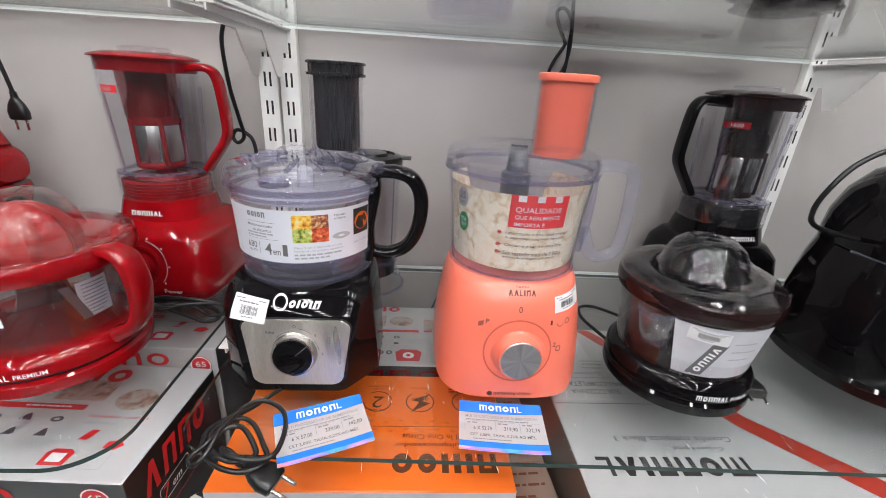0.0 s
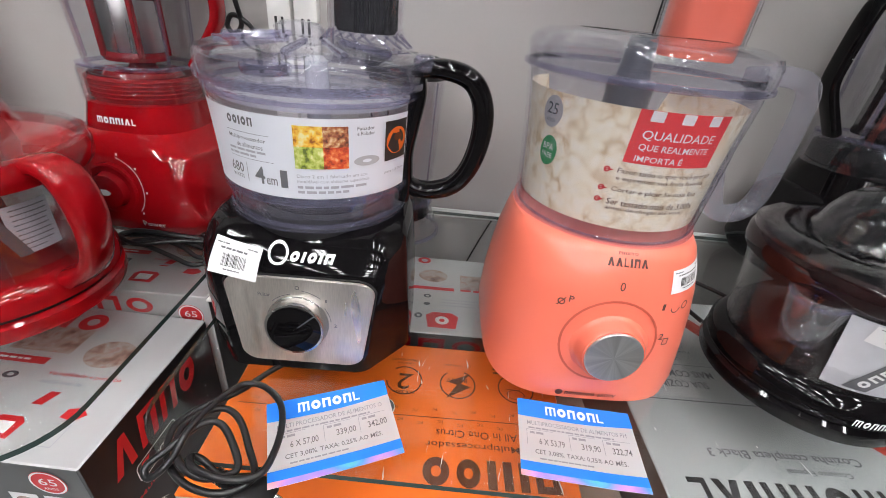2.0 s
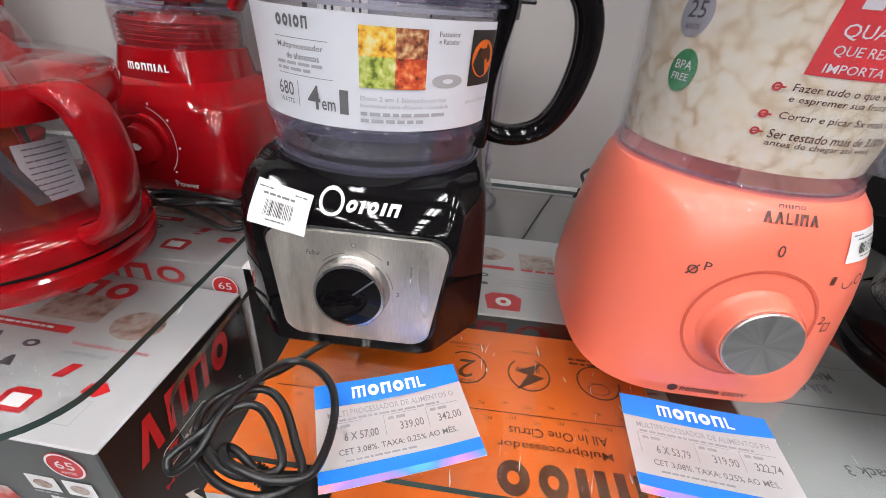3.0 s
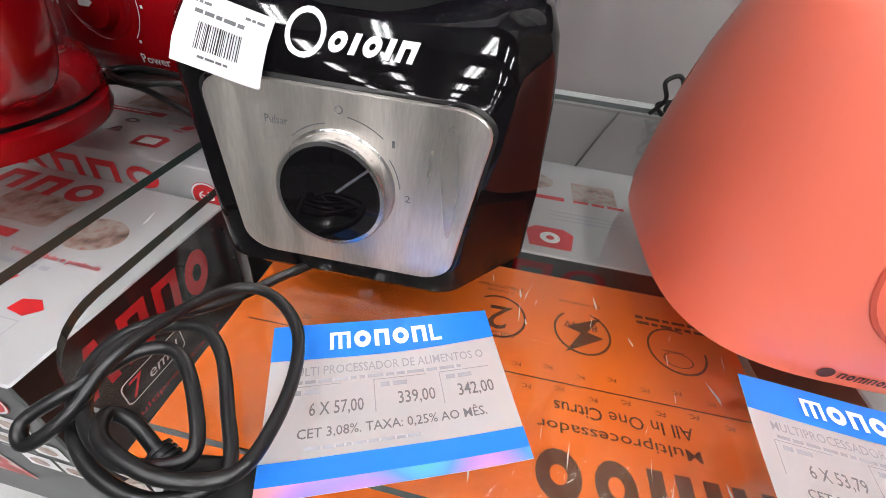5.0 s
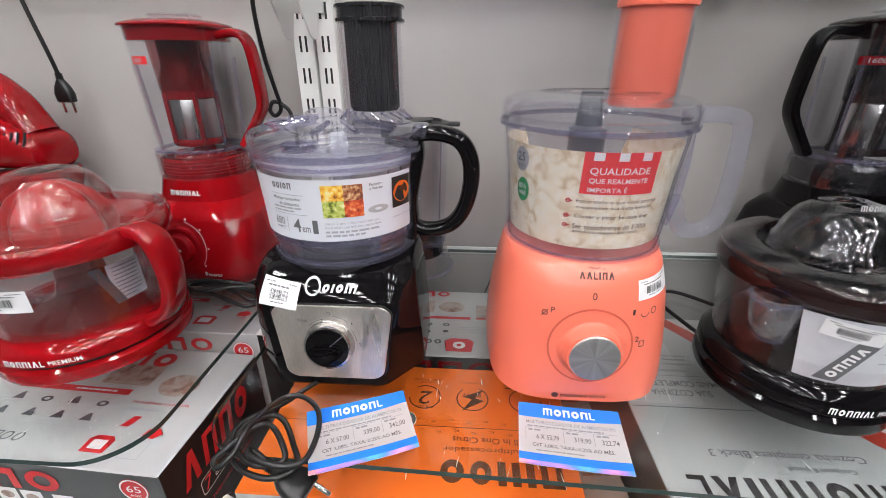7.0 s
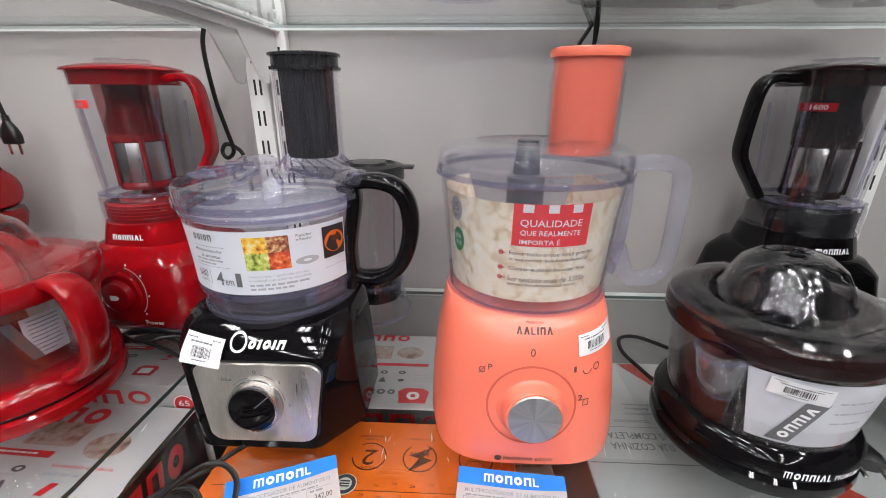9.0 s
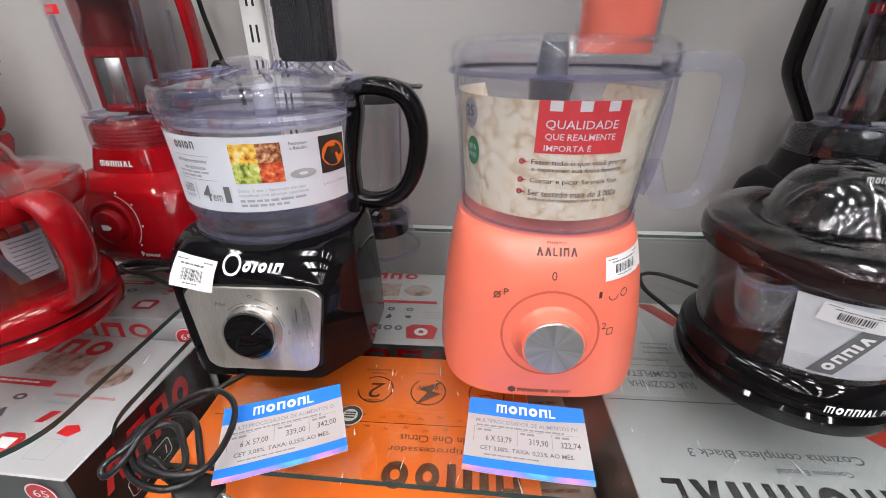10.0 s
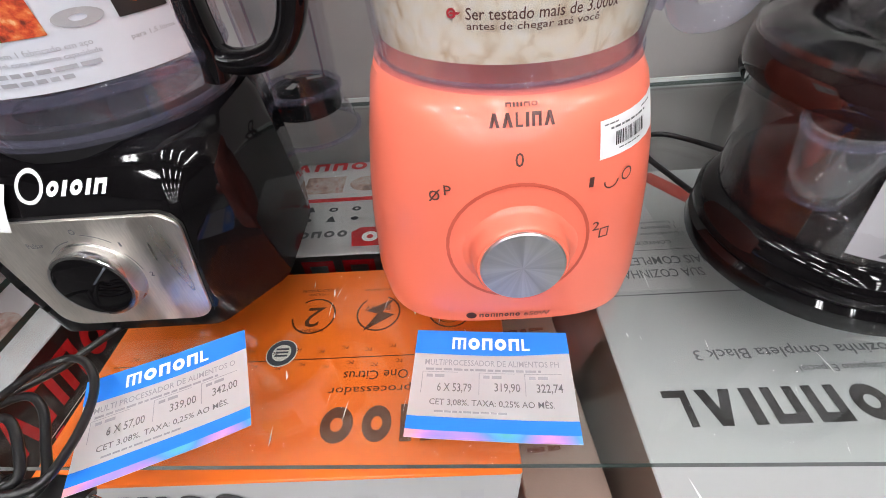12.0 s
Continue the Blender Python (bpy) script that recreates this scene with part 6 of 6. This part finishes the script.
# ---- small blender jar behind the black processor ----
def small_jar():
    t = thing("blender_jar", "small clear blender jar with black lid on the shelf", "blender jar", -0.104, 0.425, size=1.02)
    part("skirt", shell([(0.061, 0.0), (0.0615, 0.004), (0.056, 0.020), (0.050, 0.036), (0.047, 0.05)], 0.002, 48), CLEARP, t, "clear flared foot")
    part("blade_base", turned([(0.044, 0.030), (0.045, 0.033), (0.045, 0.052), (0.038, 0.057), (0.014, 0.060), (0.008, 0.066), (0.0001, 0.067)], 40, caps=(True, False)), BLACK, t, "black blade base")
    for a in (20, 140, 260):
        c, s = math.cos(radians(a)), math.sin(radians(a))
        bm = block(0.0, -0.0045, 0.063, 0.028, 0.0045, 0.0642)
        part("blade", bm, CHROME, t, "steel blade", m=pose(0, 0, 0, 0, 0, a))
    part("jar", shell([(0.046, 0.05), (0.047, 0.06), (0.050, 0.14), (0.0535, 0.235)], 0.0022, 48), CLEARP, t, "clear cylindrical jar")
    part("skirt_rim", shell([(0.0615, 0.0), (0.0635, 0.001), (0.0635, 0.004), (0.0615, 0.005)], 0.003, 48), CLEARE, t, "thick clear foot rim")
    part("jar_collar", shell([(0.0475, 0.052), (0.0495, 0.053), (0.0495, 0.058), (0.0475, 0.059)], 0.003, 48), CLEARE, t, "clear collar ring")
    for a in (215, 250, 325):
        c, s = math.cos(radians(a)), math.sin(radians(a))
        part("jar_rib", sweep([(0.0475 * c, 0.0475 * s, 0.062), (0.0502 * c, 0.0502 * s, 0.14), (0.0532 * c, 0.0532 * s, 0.23)], 0.0014, 0.0014, 3, 6), CLEARE, t)
    lid = part("lid", turned([(0.052, 0.232), (0.056, 0.233), (0.0565, 0.248), (0.054, 0.254), (0.043, 0.257), (0.041, 0.253), (0.030, 0.253), (0.028, 0.259), (0.0001, 0.260)], 44), BLACK_SOFT, t, "black lid with finger tab")
    part("lid_tab", block(0.045, -0.012, 0.249, 0.072, 0.012, 0.254, 0.002), BLACK_SOFT, lid)
    return t


small_jar()


# ---- price tags ----
def price_tag(x, y, turn, line, a, b, c, lift):
    t = thing("price_tag", "white and blue printed paper price tag lying on the glass", "price tag", x, y, G, turn, group="price tags")
    w, hgt = 0.106, 0.077

    def f(u, v, h):
        curl = 0.0012 + lift * max(0, (v + hgt / 2) / hgt) ** 2 + 0.0022 * (u / w * 2) ** 2 * (0.5 + 0.5 * math.sin(u * 40 + v * 25))
        return (u, v, curl + h)
    bm = bmesh.new()
    patch(bm, f, -w / 2, -hgt / 2, w / 2, hgt / 2, 16, 12, h=0.0)
    bmesh.ops.solidify(bm, geom=bm.faces[:], thickness=0.0004)
    sheet = part("sheet", bm, PAPER, t)
    F = lambda u, v, h: f(u, v, h)
    bm = bmesh.new()
    n = 16
    lo = [bm.verts.new(F(-w / 2 + w * i / n, hgt / 2 - 0.0185 - 0.0018 * math.sin(i / n * 3.1) + 0.002 * i / n, 0.0004)) for i in range(n + 1)]
    hi = [bm.verts.new(F(-w / 2 + w * i / n, hgt / 2, 0.0004)) for i in range(n + 1)]
    for i in range(n):
        bm.faces.new((lo[i], lo[i + 1], hi[i + 1], hi[i]))
    part("blue_header", bm, BLUE, sheet, "blue printed header", flat=True)
    part("blue_footer", patch(bmesh.new(), F, -w / 2, -hgt / 2 + 0.005, w / 2, -hgt / 2 + 0.0135, 16, 2, h=0.0004), BLUE, sheet, "blue printed footer", flat=True)
    part("rainbow_edge", patch(bmesh.new(), F, -w / 2, -hgt / 2, w / 2, -hgt / 2 + 0.005, 16, 1, h=0.0004), RAINBOW, sheet, "many-coloured printed edge", flat=True)
    mark_parts(sheet, WHITE_INK, F, 0.0, hgt / 2 - 0.0105, 0.054, 0.0095, "mononl", h=0.0009, gap=0.2)
    bm = bmesh.new()
    words(bm, F, a, -0.024, -0.0055, 0.0225, 0.0068, h=0.0008)
    words(bm, F, b, 0.0105, -0.0045, 0.0165, 0.0068, h=0.0008)
    words(bm, F, c, 0.0375, -0.0045, 0.0165, 0.0068, h=0.0008)
    words(bm, F, "CET 3,08%. TAXA: 0,25% AO MÊS.", 0.000, -0.0150, 0.0790, 0.0058, h=0.0008)
    part("price_print", bm, GREY_INK, sheet, "dark printed prices", flat=True)
    bm = bmesh.new()
    words(bm, F, line, 0.0, 0.0130, 0.0900, 0.0044, h=0.0008)
    bars(bm, F, -0.044, 0.0078, 0.040, 1, 1, 0.0016, 3, h=0.0008)
    for u0 in (-0.046, -0.008, 0.022):
        bars(bm, F, u0 + 0.003, 0.0030, u0 + 0.019, 1, 1, 0.0022, 4, h=0.0008)
        patch(bm, F, u0, -0.0095, u0 + 0.0004, 0.006, h=0.0008)
        patch(bm, F, u0, 0.0056, u0 + 0.024, 0.006, 3, 1, h=0.0008)
    bars(bm, F, -0.036, -0.0215, 0.03, 1, 1, 0.0013, 6, h=0.0008)
    part("faint_print", bm, PALE_INK, sheet, flat=True)
    return t


price_tag(-0.1180, 0.0360, 21.0, "MULTI PROCESSADOR DE ALIMENTOS O", "6 X 57,00", "339,00", "342,00", 0.004)
price_tag(0.0980, 0.0425, -5.0, "MULTIPROCESSADOR DE ALIMENTOS PH", "6 X 53,79", "319,90", "322,74", 0.002)

# ---- cord bundle and plug in front of the black processor ----
t = thing("power_cord", "coiled black power cord with two-pin plug lying on the glass", "power cord", 0, 0, 0)
Z = G + 0.0036
pts = [(-0.165, 0.125, Z), (-0.192, 0.094, Z), (-0.212, 0.066, Z), (-0.234, 0.046, Z + 0.001), (-0.246, 0.028, Z + 0.001), (-0.242, 0.007, Z + 0.001), (-0.229, -0.010, Z + 0.001), (-0.209, -0.022, Z + 0.001),
       (-0.184, -0.025, Z + 0.001), (-0.166, -0.013, Z + 0.003), (-0.178, 0.009, Z + 0.005), (-0.196, 0.033, Z + 0.007), (-0.214, 0.041, Z + 0.008), (-0.234, 0.028, Z + 0.008), (-0.233, 0.006, Z + 0.008), (-0.219, -0.011, Z + 0.008),
       (-0.198, -0.019, Z + 0.008), (-0.178, -0.012, Z + 0.009), (-0.188, 0.006, Z + 0.012), (-0.205, 0.022, Z + 0.014), (-0.220, 0.020, Z + 0.014), (-0.234, 0.000, Z + 0.011), (-0.246, -0.012, Z + 0.004), (-0.240, -0.018, Z + 0.001), (-0.228, -0.008, Z + 0.010),
       (-0.224, 0.014, Z + 0.018), (-0.216, 0.044, Z + 0.016), (-0.206, 0.066, Z + 0.010), (-0.188, 0.066, Z + 0.010), (-0.168, 0.050, Z + 0.012), (-0.158, 0.029, Z + 0.012), (-0.155, 0.003, Z + 0.012), (-0.160, -0.016, Z + 0.012),
       (-0.182, -0.022, Z + 0.014), (-0.206, -0.016, Z + 0.015), (-0.214, -0.006, Z + 0.012), (-0.208, -0.004, Z + 0.006), (-0.196, -0.0095, Z - 0.001)]
part("cable", sweep(pts, 0.0028, 0.0028, 8, 10), RUBBER, t)
plug_parts(t, Matrix.Translation((-0.197, -0.0095, Z - 0.001)) @ pose(0, 0, 0, 0, 22, -17))

# cords behind and beside things
cord_thing("power_cord", "loose black power cord on the glass beside the juicer", [(0.310, 0.235, Z), (0.302, 0.262, Z), (0.290, 0.300, Z + 0.002), (0.298, 0.335, Z + 0.003), (0.330, 0.345, Z), (0.370, 0.310, Z), (0.390, 0.280, Z)], 0.003)
t = thing("power_cord", "short black power cord with plug beside the black juicer", "power cord", 0, 0, 0)
part("cable", sweep([(0.462, 0.215, Z), (0.490, 0.19, Z + 0.002), (0.490, 0.16, Z + 0.003), (0.482, 0.142, Z + 0.006)], 0.003, 0.003, 6, 10), RUBBER, t)
plug_parts(t, Matrix.Translation((0.483, 0.146, Z + 0.007)) @ pose(0, 0, 0, 0, 2, -108))
pts = [(-0.545, 0.330, Z), (-0.515, 0.312, Z), (-0.475, 0.296, Z + 0.004), (-0.430, 0.284, Z + 0.006), (-0.388, 0.268, Z + 0.004), (-0.356, 0.258, Z), (-0.340, 0.272, Z), (-0.356, 0.290, Z + 0.005), (-0.396, 0.298, Z + 0.010), (-0.440, 0.304, Z + 0.010), (-0.478, 0.300, Z + 0.008),
       (-0.486, 0.286, Z + 0.006), (-0.458, 0.278, Z + 0.010), (-0.420, 0.290, Z + 0.014), (-0.382, 0.284, Z + 0.010), (-0.352, 0.268, Z + 0.006), (-0.334, 0.280, Z + 0.004), (-0.350, 0.302, Z + 0.008), (-0.392, 0.286, Z + 0.016), (-0.432, 0.274, Z + 0.014), (-0.466, 0.290, Z + 0.014), (-0.452, 0.304, Z + 0.016), (-0.410, 0.300, Z + 0.018), (-0.372, 0.304, Z + 0.012), (-0.340, 0.310, Z + 0.003), (-0.318, 0.312, Z)]
cord_thing("power_cord", "bundled black power cord in front of the red blender", pts, 0.0031)
cord_thing("power_cord", "thin straight black cord hanging behind the glass shelf", [(0.060, 0.513, 0.985), (0.044, 0.513, 0.945), (0.026, 0.513, 0.895), (0.004, 0.513, 0.835)], 0.0016)
cord_thing("power_cord", "tied black power cord at the back of the glass", [(0.083, 0.470, Z), (0.093, 0.465, Z + 0.02), (0.086, 0.468, Z + 0.038), (0.100, 0.470, Z + 0.046), (0.108, 0.466, Z + 0.03), (0.096, 0.462, Z + 0.012), (0.106, 0.466, Z + 0.004), (0.123, 0.470, Z + 0.010), (0.128, 0.468, Z + 0.022), (0.108, 0.465, Z + 0.020), (0.088, 0.470, Z + 0.012), (0.098, 0.470, Z)], 0.0026)
cord_thing("power_cord", "black power cord hanging down in front of the wall", [(-0.325, 0.440, 1.62), (-0.332, 0.440, 1.52), (-0.342, 0.445, 1.472), (-0.355, 0.450, 1.43), (-0.353, 0.455, 1.36), (-0.346, 0.460, 1.31), (-0.342, 0.465, 1.275), (-0.354, 0.465, 1.262), (-0.362, 0.465, 1.272), (-0.354, 0.465, 1.285), (-0.338, 0.465, 1.28), (-0.325, 0.465, 1.262), (-0.320, 0.465, 1.20)], 0.0035)
cord_thing("power_cord", "knotted black power cord hanging over the upper shelf edge", [(0.270, 0.480, 1.65), (0.264, 0.480, 1.58), (0.256, 0.480, 1.53), (0.244, 0.480, 1.492), (0.226, 0.480, 1.497), (0.220, 0.480, 1.522), (0.234, 0.480, 1.530), (0.246, 0.480, 1.500), (0.240, 0.480, 1.468), (0.223, 0.480, 1.438), (0.216, 0.480, 1.415), (0.230, 0.480, 1.410), (0.244, 0.480, 1.43), (0.248, 0.480, 1.468), (0.244, 0.480, 1.478), (0.246, 0.480, 1.44), (0.240, 0.480, 1.38), (0.238, 0.480, 1.30)], 0.0032)
t = thing("power_cord", "black power cord with plug hanging from above", "power cord", 0, 0, 0)
part("cable", sweep([(-0.765, 0.46, 1.66), (-0.755, 0.462, 1.52), (-0.745, 0.464, 1.43), (-0.735, 0.466, 1.36), (-0.732, 0.468, 1.325)], 0.0034, 0.0034, 8, 10), RUBBER, t)
plug_parts(t, Matrix.Translation((-0.732, 0.468, 1.330)) @ pose(0, 0, 0, 0, 90, 0) @ pose(0, 0, 0, 90, 0, 0))
cord_thing("power_cord", "looped black cord of the red mixer", [(-0.755, 0.395, G + 0.125), (-0.730, 0.390, G + 0.152), (-0.700, 0.385, G + 0.162), (-0.685, 0.385, G + 0.15), (-0.700, 0.390, G + 0.135), (-0.720, 0.395, G + 0.12), (-0.725, 0.400, G + 0.06), (-0.720, 0.400, Z)], 0.0036)
cord_thing("power_cord", "black cord curving over the black fryer", [(0.745, 0.17, 1.335), (0.66, 0.15, 1.350), (0.57, 0.145, 1.348), (0.525, 0.145, 1.328), (0.502, 0.147, 1.295), (0.500, 0.155, 1.262), (0.535, 0.175, 1.235), (0.62, 0.185, 1.215)], 0.0034)

# ---- things on the upper shelf, seen through the glass ----
US = 1.471
t = thing("mixing_bowl", "clear plastic tumbler standing on the upper shelf", "bowl", 0.045, 0.30, US)
part("bowl_wall", shell([(0.052, 0.0), (0.056, 0.004), (0.062, 0.10), (0.066, 0.16)], 0.002, 40), CLEARE, t)
part("bowl_floor", turned([(0.05, 0.003), (0.0001, 0.003)], 32), CLEARE, t)
for i in range(10):
    a = 2 * math.pi * i / 10
    part("facet", sweep([(0.056 * math.cos(a), 0.056 * math.sin(a), 0.005), (0.063 * math.cos(a), 0.063 * math.sin(a), 0.11)], 0.004, 0.002, 2, 6), CLEARE, t)
t = thing("toaster_base", "pale grey appliance base on the upper shelf", "appliance", 0.30, 0.34, US, 6)
part("body", loft([(0.004, 0, 0, 0.13, 0.07, 3), (0.01, 0, 0, 0.135, 0.075, 3), (0.12, 0, 0, 0.13, 0.07, 3), (0.13, 0, 0, 0.12, 0.06, 3)], 40), surface("pale_grey_plastic", (0.38, 0.38, 0.38), 0.4), t)
for sx in (-1, 1):
    for sy in (-1, 1):
        part("foot", turned([(0.0001, 0), (0.010, 0), (0.010, 0.005), (0.0001, 0.005)], 16, 0.09 * sx, 0.04 * sy), BLACK_SOFT, t)
t = thing("sandwich_maker", "black appliance with clear wrapping on the upper shelf", "appliance", 0.555, 0.36, US, -8)
part("body", loft([(0.003, 0, 0, 0.06, 0.05, 3), (0.01, 0, 0, 0.066, 0.056, 3), (0.07, 0, 0, 0.06, 0.05, 3), (0.08, 0, 0, 0.05, 0.04, 3)], 36), BLACK, t)
part("foot", turned([(0.0001, 0), (0.03, 0), (0.03, 0.004)], 20), BLACK_SOFT, t)
